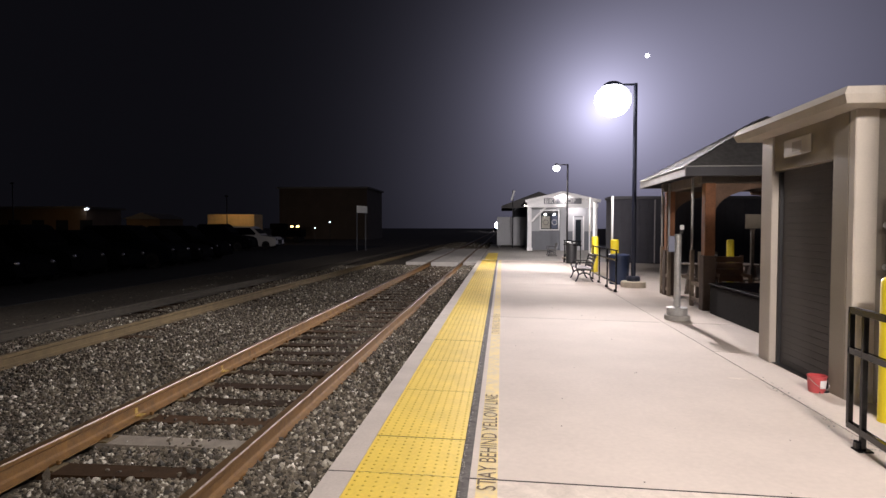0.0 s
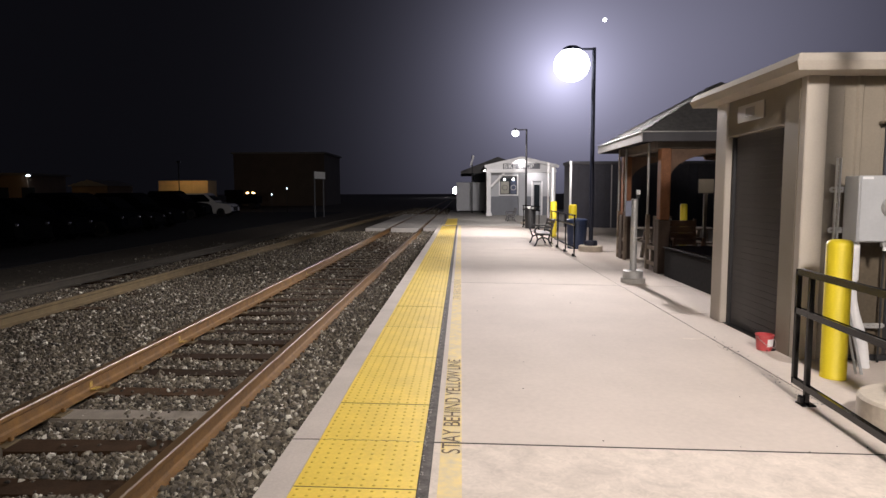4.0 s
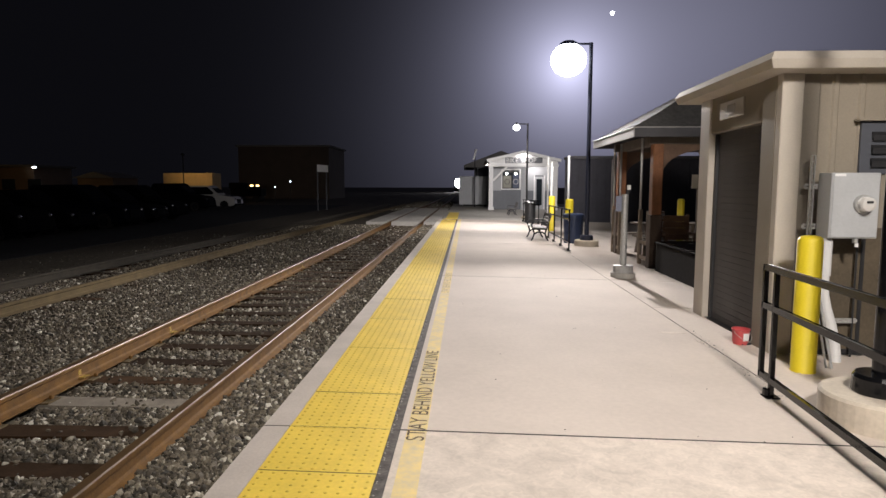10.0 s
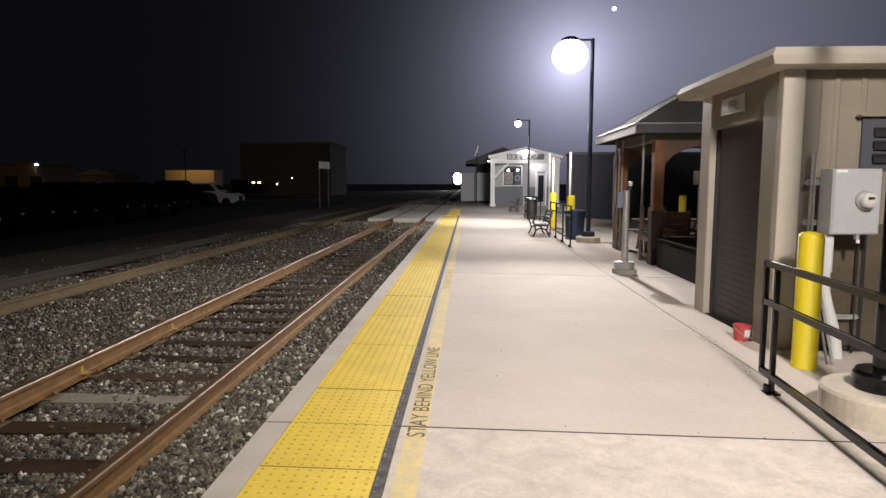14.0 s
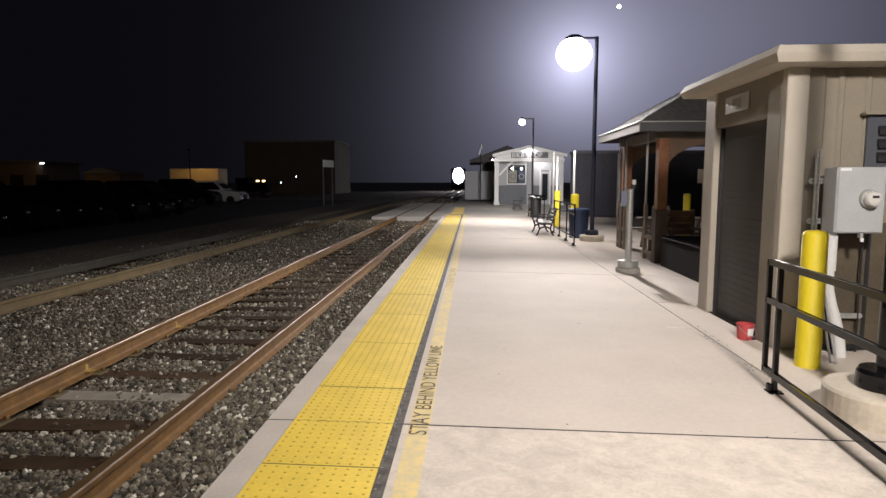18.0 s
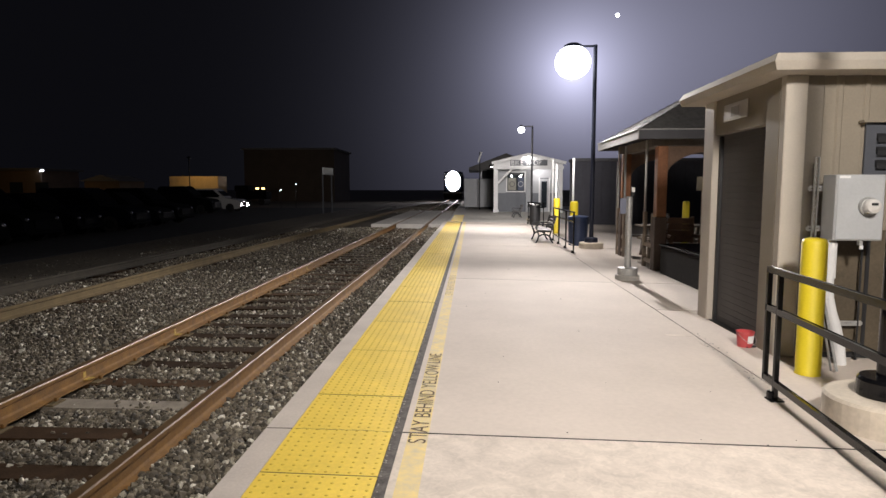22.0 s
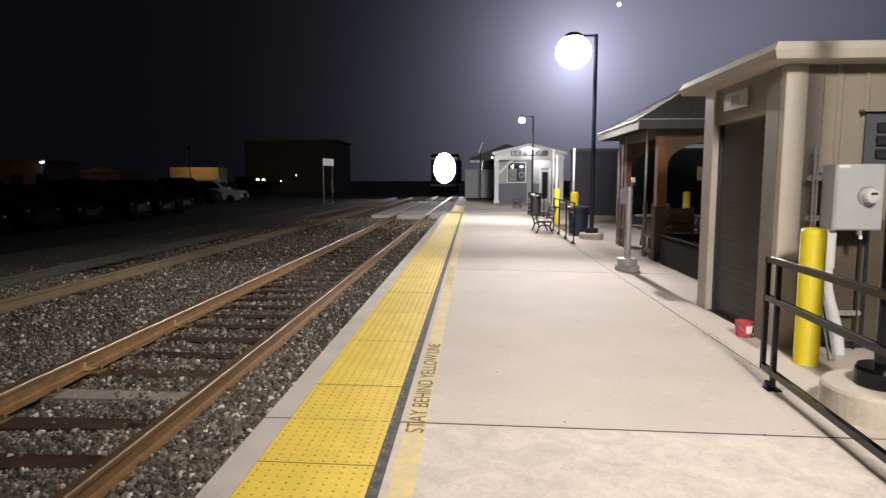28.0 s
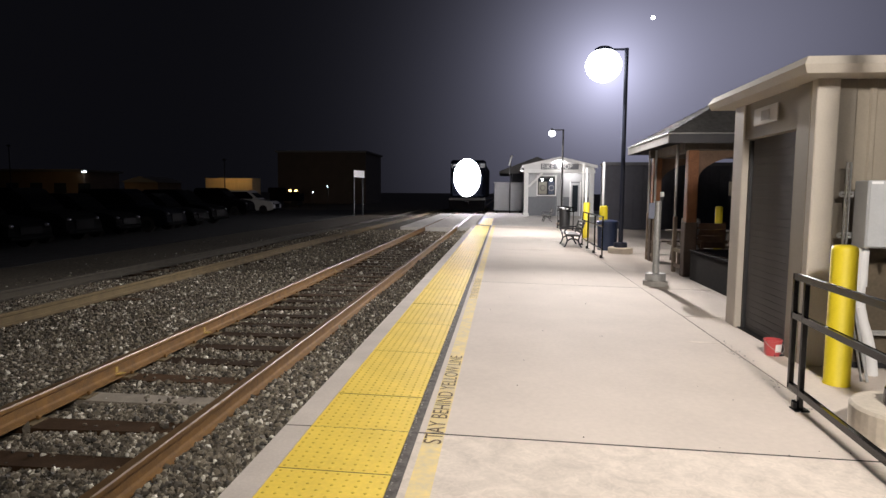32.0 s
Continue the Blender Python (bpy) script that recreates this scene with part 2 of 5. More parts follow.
WHITE = mat("white paint", (0.78, 0.78, 0.78), 0.6, vary=0.1, scale=4, bump=0.04)
PVC = mat("white conduit", (0.7, 0.7, 0.7), 0.45, vary=0.08, bump=0.02)
RED = mat("red plastic", (0.52, 0.08, 0.085), 0.4, vary=0.1, bump=0.02)
POLEBLUE = mat("navy pole enamel", (0.010, 0.014, 0.034), 0.5, vary=0.2, bump=0.02)
NAVY = mat("dark blue paint", (0.02, 0.035, 0.085), 0.45, vary=0.2, bump=0.03)
CEDAR = mat("stained cedar", (0.27, 0.112, 0.048), 0.65, vary=0.4, scale=6, fine=40, bump=0.15, per=0.15)
BLEACHED = mat("bleached timber", (0.26, 0.225, 0.18), 0.85, vary=0.5, scale=8, fine=70, bump=0.4)
GREYWOOD = mat("weathered timber", (0.22, 0.18, 0.145), 0.8, vary=0.4, scale=6, fine=50, bump=0.2, per=0.2)
SHINGLE = mat("grey shingle", (0.15, 0.147, 0.145), 0.9, vary=0.5, scale=12, fine=80, bump=0.4, per=0.2)
SLATE = mat("slate enamel", (0.075, 0.08, 0.095), 0.5, vary=0.2, bump=0.03)
SIDING = mat("slate siding", (0.16, 0.17, 0.19), 0.7, vary=0.15, scale=4, bump=0.05)
PALE = mat("pale siding", (0.42, 0.43, 0.45), 0.7, vary=0.1, scale=4, bump=0.05)
DARK = mat("dark metal", (0.03, 0.03, 0.032), 0.5, 0.3, vary=0.3, bump=0.05)
LED = glow("lamp glare globe", (0.95, 0.97, 1.0), 6)
BULB = glow("lit bulb", (1.0, 0.97, 0.92), 25)
LAMPFAR = glow("lit wall lamp", (0.8, 0.88, 1.0), 12)
AMBER = glow("lit amber lamp", (1.0, 0.62, 0.22), 8)
MOON = glow("moonlit disc", (0.95, 0.97, 1.0), 6)
BEAM = glow("headlight glare oval", (1.0, 0.94, 0.97), 80)


def stone_material():
    """Each stone takes a grey of its own; a few are pale."""
    m = bpy.data.materials.new("ballast stone")
    m.use_nodes = True
    n, l = m.node_tree.nodes, m.node_tree.links
    b = n["Principled BSDF"]
    b.inputs["Roughness"].default_value = 0.8
    geo, ramp, tex = n.new("ShaderNodeNewGeometry"), n.new("ShaderNodeValToRGB"), n.new("ShaderNodeTexNoise")
    stops = ((0.0, (0.034, 0.030, 0.024)), (0.35, (0.088, 0.074, 0.055)), (0.65, (0.160, 0.136, 0.100)), (0.86, (0.225, 0.195, 0.148)), (0.915, (0.26, 0.235, 0.175)), (0.955, (0.50, 0.47, 0.39)), (1.0, (0.72, 0.69, 0.61)))
    e = ramp.color_ramp.elements
    e[0].position, e[0].color = stops[0][0], (*stops[0][1], 1)
    e[1].position, e[1].color = stops[-1][0], (*stops[-1][1], 1)
    for p, c in stops[1:-1]:
        e.new(p).color = (*c, 1)
    l.new(geo.outputs["Random Per Island"], ramp.inputs[0])
    tex.inputs["Scale"].default_value = 60
    co = n.new("ShaderNodeTexCoord")
    l.new(co.outputs["Object"], tex.inputs["Vector"])
    mix = n.new("ShaderNodeMix")
    mix.data_type, mix.blend_type = "RGBA", "OVERLAY"
    mix.inputs[0].default_value = 0.6
    l.new(ramp.outputs[0], mix.inputs[6])
    l.new(tex.outputs[0], mix.inputs[7])
    l.new(mix.outputs[2], b.inputs["Base Color"])
    return m


STONE = stone_material()


def glass_material():
    m = bpy.data.materials.new("window glass")
    m.use_nodes = True
    b = m.node_tree.nodes["Principled BSDF"]
    b.inputs["Base Color"].default_value = (0.02, 0.025, 0.03, 1)
    b.inputs["Roughness"].default_value = 0.05
    return m


GLASS = glass_material()

# ---------------------------------------------------------------- mesh helpers


def put(bm, name, material, parent=None, label="", smooth=False):
    me = bpy.data.meshes.new(name)
    bm.to_mesh(me)
    bm.free()
    for m in material if isinstance(material, (list, tuple)) else (material,):
        me.materials.append(m)
    if smooth:
        for p in me.polygons:
            p.use_smooth = True
    ob = new(name, me)
    if parent:
        ob.parent = parent
    if label:
        ob["label"] = label
    return ob


def part(name, bm, material, parent, label="", smooth=False):
    return put(bm, name, material, parent, label, smooth)


def thing(name, x, y, z, label, category, group="", rz=0):
    ob = new(name)
    ob.empty_display_size = 0.1
    ob.matrix_world = pose(x, y, z, 0, 0, rz)
    return tagged(ob, label, category, group)


def box(bm, x0, x1, y0, y1, z0, z1, bevel=0.0, m=None):
    """Adds a box, with bevelled edges if asked."""
    r = bmesh.ops.create_cube(bm, size=1.0)
    vs = r["verts"]
    for v in vs:
        v.co = Vector((x0 + (v.co.x + 0.5) * (x1 - x0), y0 + (v.co.y + 0.5) * (y1 - y0), z0 + (v.co.z + 0.5) * (z1 - z0)))
        if m:
            v.co = m @ v.co
    if bevel:
        es = list({e for v in vs for e in v.link_edges})
        bmesh.ops.bevel(bm, geom=es, offset=bevel, segments=1, affect="EDGES")
    return bm


def boxm(*a, bevel=0.0, m=None):
    return box(bmesh.new(), *a, bevel=bevel, m=m)


def tube(bm, a, b, r, r2=None, n=12, caps=True):
    """Adds a round bar from a to b."""
    a, b = Vector(a), Vector(b)
    m = Matrix.Translation((a + b) / 2) @ (b - a).to_track_quat("Z", "Y").to_matrix().to_4x4()
    bmesh.ops.create_cone(bm, cap_ends=caps, segments=n, radius1=r, radius2=r if r2 is None else r2, depth=(b - a).length, matrix=m)
    return bm


def tubem(*a, **k):
    return tube(bmesh.new(), *a, **k)


def bar(bm, a, b, w, h=None):
    """Adds a square bar from a to b."""
    a, b = Vector(a), Vector(b)
    d = b - a
    m = Matrix.Translation((a + b) / 2) @ d.to_track_quat("Y", "Z").to_matrix().to_4x4()
    h = h or w
    return box(bm, -w / 2, w / 2, -d.length / 2, d.length / 2, -h / 2, h / 2, bevel=min(w, h) * 0.12, m=m)


def barm(*a, **k):
    return bar(bmesh.new(), *a, **k)


def lathe(profile, n=20, bm=None, at=(0, 0, 0)):
    """A turned shape from (radius, height) pairs."""
    bm = bm or bmesh.new()
    rings = []
    for r, z in profile:
        rings.append([bm.verts.new((at[0] + r * math.cos(2 * math.pi * i / n), at[1] + r * math.sin(2 * math.pi * i / n), at[2] + z)) for i in range(n)])
    for p, q in zip(rings, rings[1:]):
        for i in range(n):
            bm.faces.new((p[i], p[(i + 1) % n], q[(i + 1) % n], q[i]))
    bm.faces.new(rings[0][::-1])
    bm.faces.new(rings[-1])
    return bm


def sweep(profile, a, b, bm=None):
    """A closed (across, up) outline drawn straight from a to b, both level."""
    bm = bm or bmesh.new()
    a, b = Vector(a), Vector(b)
    d = (b - a).normalized()
    side = d.cross(Vector((0, 0, 1))).normalized()
    rings = [[bm.verts.new(p + side * u + Vector((0, 0, v))) for u, v in profile] for p in (a, b)]
    k = len(profile)
    for i in range(k):
        bm.faces.new((rings[0][i], rings[0][(i + 1) % k], rings[1][(i + 1) % k], rings[1][i]))
    bm.faces.new(rings[0][::-1])
    bm.faces.new(rings[1])
    bmesh.ops.recalc_face_normals(bm, faces=bm.faces)
    return bm


def wedge(bm, outline, y0, y1):
    """A prism from an (x, z) outline between y0 and y1."""
    rings = [[bm.verts.new((u, y, v)) for u, v in outline] for y in (y0, y1)]
    k = len(outline)
    for i in range(k):
        bm.faces.new((rings[0][i], rings[0][(i + 1) % k], rings[1][(i + 1) % k], rings[1][i]))
    bm.faces.new(rings[0][::-1])
    bm.faces.new(rings[1])
    bmesh.ops.recalc_face_normals(bm, faces=bm.faces)
    return bm


def structure(ob, label, category):
    return tagged(ob, label, category, kind="structure")

# ---------------------------------------------------------------- ground


def ground():
    bm = bmesh.new()
    xs = [-900, -60, -24, -10, -0.35, 2.0, 12, 60, 900]
    ys = [-300, -20, 0, 28.6, 48, 90, 300, 1500]
    vs = [[bm.verts.new((x, y, BALLAST - 0.05)) for x in xs] for y in ys]
    for r, s in zip(vs, vs[1:]):
        for i in range(len(xs) - 1):
            bm.faces.new((r[i], r[i + 1], s[i + 1], s[i]))
    structure(put(bm, "ground", GROUND), "dark stony ground beside the tracks", "ground")
    lot = boxm(-70, -10.5, -20, 62, -0.55, BALLAST - 0.035)
    structure(put(lot, "parking_lot", ASPHALT), "dark asphalt parking lot beside the tracks", "parking lot")


ground()
END = 28.2
JOINTS = [-20, -8.32, -2.22, 3.88, 10.4, 16.6, 22.4, END]


def tilted(bm):
    for v in bm.verts:
        v.co.z -= SLOPE * max(v.co.x, 0)
    return bm


def lump(x, y, rx, ry, h, seed):
    """A thin patch with an uneven outline."""
    rng = random.Random(seed)
    bm = bmesh.new()
    ring = [(rng.uniform(0.6, 1.1), 2 * math.pi * i / 18) for i in range(18)]
    up = [bm.verts.new((x + rx * r * math.cos(a), y + ry * r * math.sin(a), h)) for r, a in ring]
    dn = [bm.verts.new((x + rx * 1.05 * r * math.cos(a), y + ry * 1.05 * r * math.sin(a), 0.0002)) for r, a in ring]
    bm.faces.new(up)
    for i in range(18):
        bm.faces.new((dn[i], dn[(i + 1) % 18], up[(i + 1) % 18], up[i]))
    return bm


def crack(x0, x1, y):
    rng = random.Random(4)
    bm = bmesh.new()
    n = 26
    pts = [(x0 + (x1 - x0) * i / n, y + rng.uniform(-0.006, 0.006), rng.uniform(0.001, 0.004)) for i in range(n + 1)]
    rows = [(bm.verts.new((px, py - w, 0.0012)), bm.verts.new((px, py + w, 0.0012))) for px, py, w in pts]
    for a, b in zip(rows, rows[1:]):
        bm.faces.new((a[0], b[0], b[1], a[1]))
    return bm


def platform():
    top = thing("platform", 0, 0, 0, "pale broom-finished concrete platform with sawn joints", "platform")
    top["kind"] = "structure"
    for i, (a, b) in enumerate(zip(JOINTS, JOINTS[1:])):
        near = b < 4
        m = CONCRETE_NEAR if near else CONCRETE
        part("slab", tilted(boxm(0.672, 3.396, a + 0.0105, b - 0.0105, -0.5, 0)), m, top)
        part("edge_beam", boxm(-0.16, -0.002, a + 0.007, b - 0.007, -0.5, 0), CONCRETE_EDGE, top)
    apron = sorted(JOINTS + [8.09])
    for a, b in zip(apron, apron[1:]):
        part("apron_slab", tilted(boxm(3.404, 12.0, a + (0.0105 if a in JOINTS else 0.006), b - (0.0105 if b in JOINTS else 0.006), -0.5, 0.002)), CONCRETE_NEAR if b < 4 else CONCRETE, top)
    part("joint_seal", tilted(boxm(3.405, 12.0, 8.0843, 8.0957, -0.4, -0.0015)), RUBBER, top)
    # worn patch beside the joint, and the slab joint cracked through the tiles
    part("spall_patch", tilted(lump(3.22, 6.70, 0.17, 0.055, 0.0016, 3)), CONCRETE_NEAR, top, "pale scuffed patch")
    part("spall_patch", tilted(lump(3.36, 6.35, 0.03, 0.10, 0.0022, 8)), CONCRETE, top, "rough broken joint edge")
    part("tile_crack", tilted(crack(0.0, 0.61, 3.88)), RUBBER, top, "thin crack across the tiles")
    part("joint_filler", boxm(0.614, 0.670, -20, END, -0.5, -0.012), FILLER, top)
    part("tile_bed", boxm(0.0, 0.613, -20, END, -0.5, -0.021), RUBBER, top)
    for y in JOINTS[1:-1]:
        part("joint_seal", tilted(boxm(0.672, 12.0, y - 0.0098, y + 0.0098, -0.4, -0.0015)), RUBBER, top)
        part("joint_seal", boxm(-0.155, -0.002, y - 0.0065, y + 0.0065, -0.4, -0.001), RUBBER, top)
    part("joint_seal", tilted(boxm(3.3965, 3.4035, -20, END, -0.4, -0.0015)), RUBBER, top)
    # one moulded tile with truncated domes, laid end to end
    bm = boxm(0.002, 0.609, 0.005, 1.215, -0.02, -0.001)
    for i in range(10):
        for j in range(20):
            c = (0.0305 + i * 0.061, 0.0305 + j * 0.061)
            lower = [bm.verts.new((c[0] + 0.0100 * math.cos(k * math.pi / 3), c[1] + 0.0100 * math.sin(k * math.pi / 3), -0.0012)) for k in range(6)]
            upper = [bm.verts.new((c[0] + 0.0055 * math.cos(k * math.pi / 3), c[1] + 0.0055 * math.sin(k * math.pi / 3), 0.0020)) for k in range(6)]
            for k in range(6):
                bm.faces.new((lower[k], lower[(k + 1) % 6], upper[(k + 1) % 6], upper[k]))
            bm.faces.new(upper)
    for f in bm.faces:
        f.material_index = 1 if len(f.verts) == 6 or abs(f.normal.z) < 0.95 and f.calc_area() < 0.001 else 0
    tilted(bm)
    first = None
    for k in range(-12, 21):
        y = 3.3 + 1.22 * k
        if y + 1.22 > END + 0.3:
            break
        if first is None:
            first = part("tactile_tile", bm, (TACTILE, DOME), top)
            ob = first
        else:
            ob = new("tactile_tile", first.data)
            ob.parent = top
        ob.location = (0, y, random.uniform(-0.002, 0.001))
        part("tile_joint", tilted(boxm(0.004, 0.607, y - 0.0045, y + 0.0045, -0.015, -0.002)), RUBBER, top)
    return top


platform()


def text_mesh(words, size, name, material, parent=None):
    cu = bpy.data.curves.new(name, "FONT")
    cu.body, cu.size, cu.extrude = words, size, 0.0
    cu.align_x = "LEFT"
    tmp = new("tmp_text", cu)
    dg = bpy.context.evaluated_depsgraph_get()
    me = bpy.data.meshes.new_from_object(tmp.evaluated_get(dg))
    bpy.data.objects.remove(tmp)
    me.materials.clear()
    me.materials.append(material)
    ob = new(name, me)
    if parent:
        ob.parent = parent
    xs = [v.co.x for v in me.vertices]
    return ob, min(xs), max(xs)


def yellow_line():
    top = thing("painted_line", 0, 0, 0, "worn yellow painted line with stencilled warning words on concrete", "painted line")
    top["kind"] = "structure"
    breaks = [-8.2, -2.23, -2.21, 3.865, 3.895, 10.39, 10.41, 16.59, 16.61, 22.39, 22.41, END - 0.05]
    for a, b in zip(breaks[::2], breaks[1::2]):
        part("paint", tilted(boxm(0.712, 0.832, a, b, -0.001, 0.0022)), PAINT, top)
    for y in (3.72, 8.75, -1.3):
        ob, lo, hi = text_mesh("STAY BEHIND YELLOW LINE", 0.15, "lettering", LETTER_WORN if y > 5 else LETTER, top)
        s = 1.95 / (hi - lo)
        ob.matrix_world = Matrix.Translation((0.822, y, 0.0036 - SLOPE * 0.77)) @ Euler((radians(1.15), 0, radians(90))).to_matrix().to_4x4() @ Matrix.Diagonal((s, 1.02, 1, 1)) @ Matrix.Translation((-lo, 0, 0))


yellow_line()


def rail_profile():
    half = [(0.070, 0), (0.070, 0.012), (0.020, 0.028), (0.009, 0.045), (0.009, 0.115), (0.034, 0.130), (0.036, 0.160), (0.030, 0.170)]
    return half + [(-u, v) for u, v in half[::-1]]


TIES = [4.0 + 0.615 * k for k in range(-12, 41)]


def rails():
    z = TOR - 0.17
    lines = (((-1.024, -30), (-1.024, 700)), ((-2.531, -30), (-2.531, 700)), ((-5.55, -10), (-4.75, 60)), ((-7.06, -10), (-6.26, 60)))
    for n, (a, b) in enumerate(lines):
        bm = sweep(rail_profile(), (*a, z), (*b, z))
        for f in bm.faces:
            f.material_index = 1 if f.calc_center_median().z > z + 0.163 and f.normal.z > 0.5 else 0
        top = put(bm, "rail", (RUST, RAILTOP) if n < 2 else (RUST_OLD, RUST_OLD) if n == 2 else (RUST_DIM, RUST_DIM))
        tagged(top, "rust-brown steel rail with a dull worn head" if n < 2 else "rusty disused siding rail half buried in dirt", "rail", "rails")
        if n > 1:
            continue
        x = a[0]
        plate = spike = None
        for k, y in enumerate(TIES):
            if y < 2 or y > 26:
                continue
            if plate is None:
                plate = part("tie_plate", boxm(-0.135, 0.135, -0.085, 0.085, -0.014, -0.001, bevel=0.003), RUST_OLD, top)
                spike = part("spike", boxm(0.078, 0.108, -0.018, 0.018, 0.0, 0.034, bevel=0.006), RUST, top)
                plate.location = spike.location = (x, y, z)
                continue
            o = new("tie_plate", plate.data)
            o.parent, o.location = top, (x, y, z)
            for s in (-1, 1):
                o = new("spike", spike.data)
                o.parent, o.location = top, (x, y + s * random.uniform(0.02, 0.05), z)
                o.rotation_euler = (0, 0, 0 if s > 0 else math.pi)
    # yellow paint daubed on rail web and spikes
    top = bpy.data.objects["rail.001"]
    for y in (5.77, 7.54, 13.6):
        bm = boxm(-2.5215, -2.519, y - 0.018, y + 0.02, z + 0.045, z + 0.095)
        box(bm, -2.515, -2.455, y - 0.04, y + 0.05, z + 0.029, z + 0.033)
        part("paint_mark", bm, MARKPAINT, top, "daub of yellow marking paint")


rails()


def sleepers():
    bm = bmesh.new()
    box(bm, -1.30, 1.30, -0.105, 0.105, -0.18, 0)
    bmesh.ops.subdivide_edges(bm, edges=[e for e in bm.edges if abs(e.verts[0].co.x - e.verts[1].co.x) > 1], cuts=12)
    for v in bm.verts:
        v.co.y += 0.010 * noise.noise(v.co * 7)
        v.co.z += 0.006 * noise.noise(v.co * 5 + Vector((9, 0, 0)))
    old = None
    for k in range(34):
        y = 3.2 + 0.74 * k
        m = pose(-6.30 + 0.0114 * y + random.uniform(-0.1, 0.1), y + random.uniform(-0.05, 0.05), BALLAST - 0.004, 0, 0, random.uniform(-2, 2))
        if old is None:
            old = put(bm.copy(), "sleeper", TIE)
            tagged(old, "rotten dark timber sleeper under the disused siding", "sleeper", "siding sleepers")
            old.matrix_world = m
        else:
            copy_thing(old, m)
    first = None
    for k, y in enumerate(TIES):
        if y > 28.7:
            break
        m = pose(-1.78 + random.uniform(-0.06, 0.06), y + random.uniform(-0.025, 0.025), TOR - 0.186, 0, 0, random.uniform(-1.3, 1.3))
        if first is None:
            first = put(bm, "sleeper", TIE)
            tagged(first, "dark weathered timber sleeper half sunk in ballast", "sleeper", "sleepers")
            first.matrix_world = m
        else:
            o = copy_thing(first, m)
            if k == 14:
                o.data = first.data.copy()
                o.data.materials[0] = BLEACHED
                o["label"] = "bleached grey split timber sleeper in the ballast"


sleepers()


def stones():
    rng = np.random.default_rng(5)
    p = (1 + 5 ** 0.5) / 2
    ico = np.array([(-1, p, 0), (1, p, 0), (-1, -p, 0), (1, -p, 0), (0, -1, p), (0, 1, p), (0, -1, -p), (0, 1, -p), (p, 0, -1), (p, 0, 1), (-p, 0, -1), (-p, 0, 1)]) / (1 + p * p) ** 0.5
    icf = np.array([(0, 11, 5), (0, 5, 1), (0, 1, 7), (0, 7, 10), (0, 10, 11), (1, 5, 9), (5, 11, 4), (11, 10, 2), (10, 7, 6), (7, 1, 8), (3, 9, 4), (3, 4, 2), (3, 2, 6), (3, 6, 8), (3, 8, 9), (4, 9, 5), (2, 4, 11), (6, 2, 10), (8, 6, 7), (9, 8, 1)])
    octa = np.array([(1, 0, 0), (-1, 0, 0), (0, 1, 0), (0, -1, 0), (0, 0, 1), (0, 0, -1)], float)
    ocf = np.array([(0, 2, 4), (2, 1, 4), (1, 3, 4), (3, 0, 4), (2, 0, 5), (1, 2, 5), (3, 1, 5), (0, 3, 5)])
    ties = np.array(TIES)

    def field(name, x0, x1, y0, y1, per, size, shape, faces, seed, fall=0.0):
        n = int((x1 - x0) * (y1 - y0) * per)
        x, y = rng.uniform(x0, x1, n), rng.uniform(y0, y1, n)
        on_tie = (np.abs(y[:, None] - ties[None]).min(1) < 0.105) & (x > -2.78) & (x < -0.98)
        near_rail = (np.abs(x + 1.024) < 0.085) | (np.abs(x + 2.531) < 0.085)
        keep = (~on_tie | (rng.random(n) < 0.025)) & ~near_rail & (x < -0.19)
        x, y, on_tie = x[keep], y[keep], on_tie[keep]
        n = len(x)
        s = size * rng.lognormal(0, 0.33, n).clip(0.5, 2.0)
        z = BALLAST - 0.018 - 0.012 * ((x > -2.5) & (x < -1.05)) + rng.normal(0, 0.010, n) + 0.016 * np.sin(x * 2.3 + 1) * np.sin(y * 1.1) + np.where(on_tie, 0.025, 0) + 0.040 * ((x > -0.95) | (x < -2.85) & (x > -4.3)) - fall * np.clip(-x - 3.4, 0, 6)
        k = len(shape)
        v = shape[None] * (1 + rng.normal(0, 0.24, (n, k, 1))) * rng.uniform(0.6, 1.15, (n, 1, 3))
        q = rng.normal(size=(n, 4))
        q /= np.linalg.norm(q, axis=1, keepdims=True)
        w, a, b, c = q.T
        r = np.stack([1 - 2 * (b * b + c * c), 2 * (a * b - c * w), 2 * (a * c + b * w), 2 * (a * b + c * w), 1 - 2 * (a * a + c * c), 2 * (b * c - a * w), 2 * (a * c - b * w), 2 * (b * c + a * w), 1 - 2 * (a * a + b * b)], 1).reshape(n, 3, 3)
        v = np.einsum("nij,nkj->nki", r, v) * s[:, None, None] + np.stack([x, y, z], 1)[:, None]
        f = (faces[None] + (np.arange(n) * k)[:, None, None]).reshape(-1, 3)
        me = bpy.data.meshes.new(name)
        me.from_pydata(v.reshape(-1, 3).tolist(), [], f.tolist())
        me.materials.append(STONE)
        tagged(new(name, me), "loose grey crushed-stone track ballast", "ballast", kind="stuff")

    field("ballast_stones", -4.7, -0.18, -8.0, 2.3, 260, 0.024, octa, ocf, 1)
    field("ballast_stones", -4.7, -0.18, 2.3, 6.6, 3000, 0.0170, ico, icf, 1)
    field("ballast_stones", -7.6, -0.18, 6.6, 12.0, 1450, 0.0195, octa, ocf, 2)
    field("ballast_stones", -6.6, -0.18, 12.0, 19.0, 760, 0.0235, octa, ocf, 2)
    field("ballast_stones", -6.6, -0.18, 19.0, 29.0, 420, 0.026, octa, ocf, 3)
    field("ballast_stones", -5.0, -0.3, 47.5, 75.0, 30, 0.045, octa, ocf, 3)
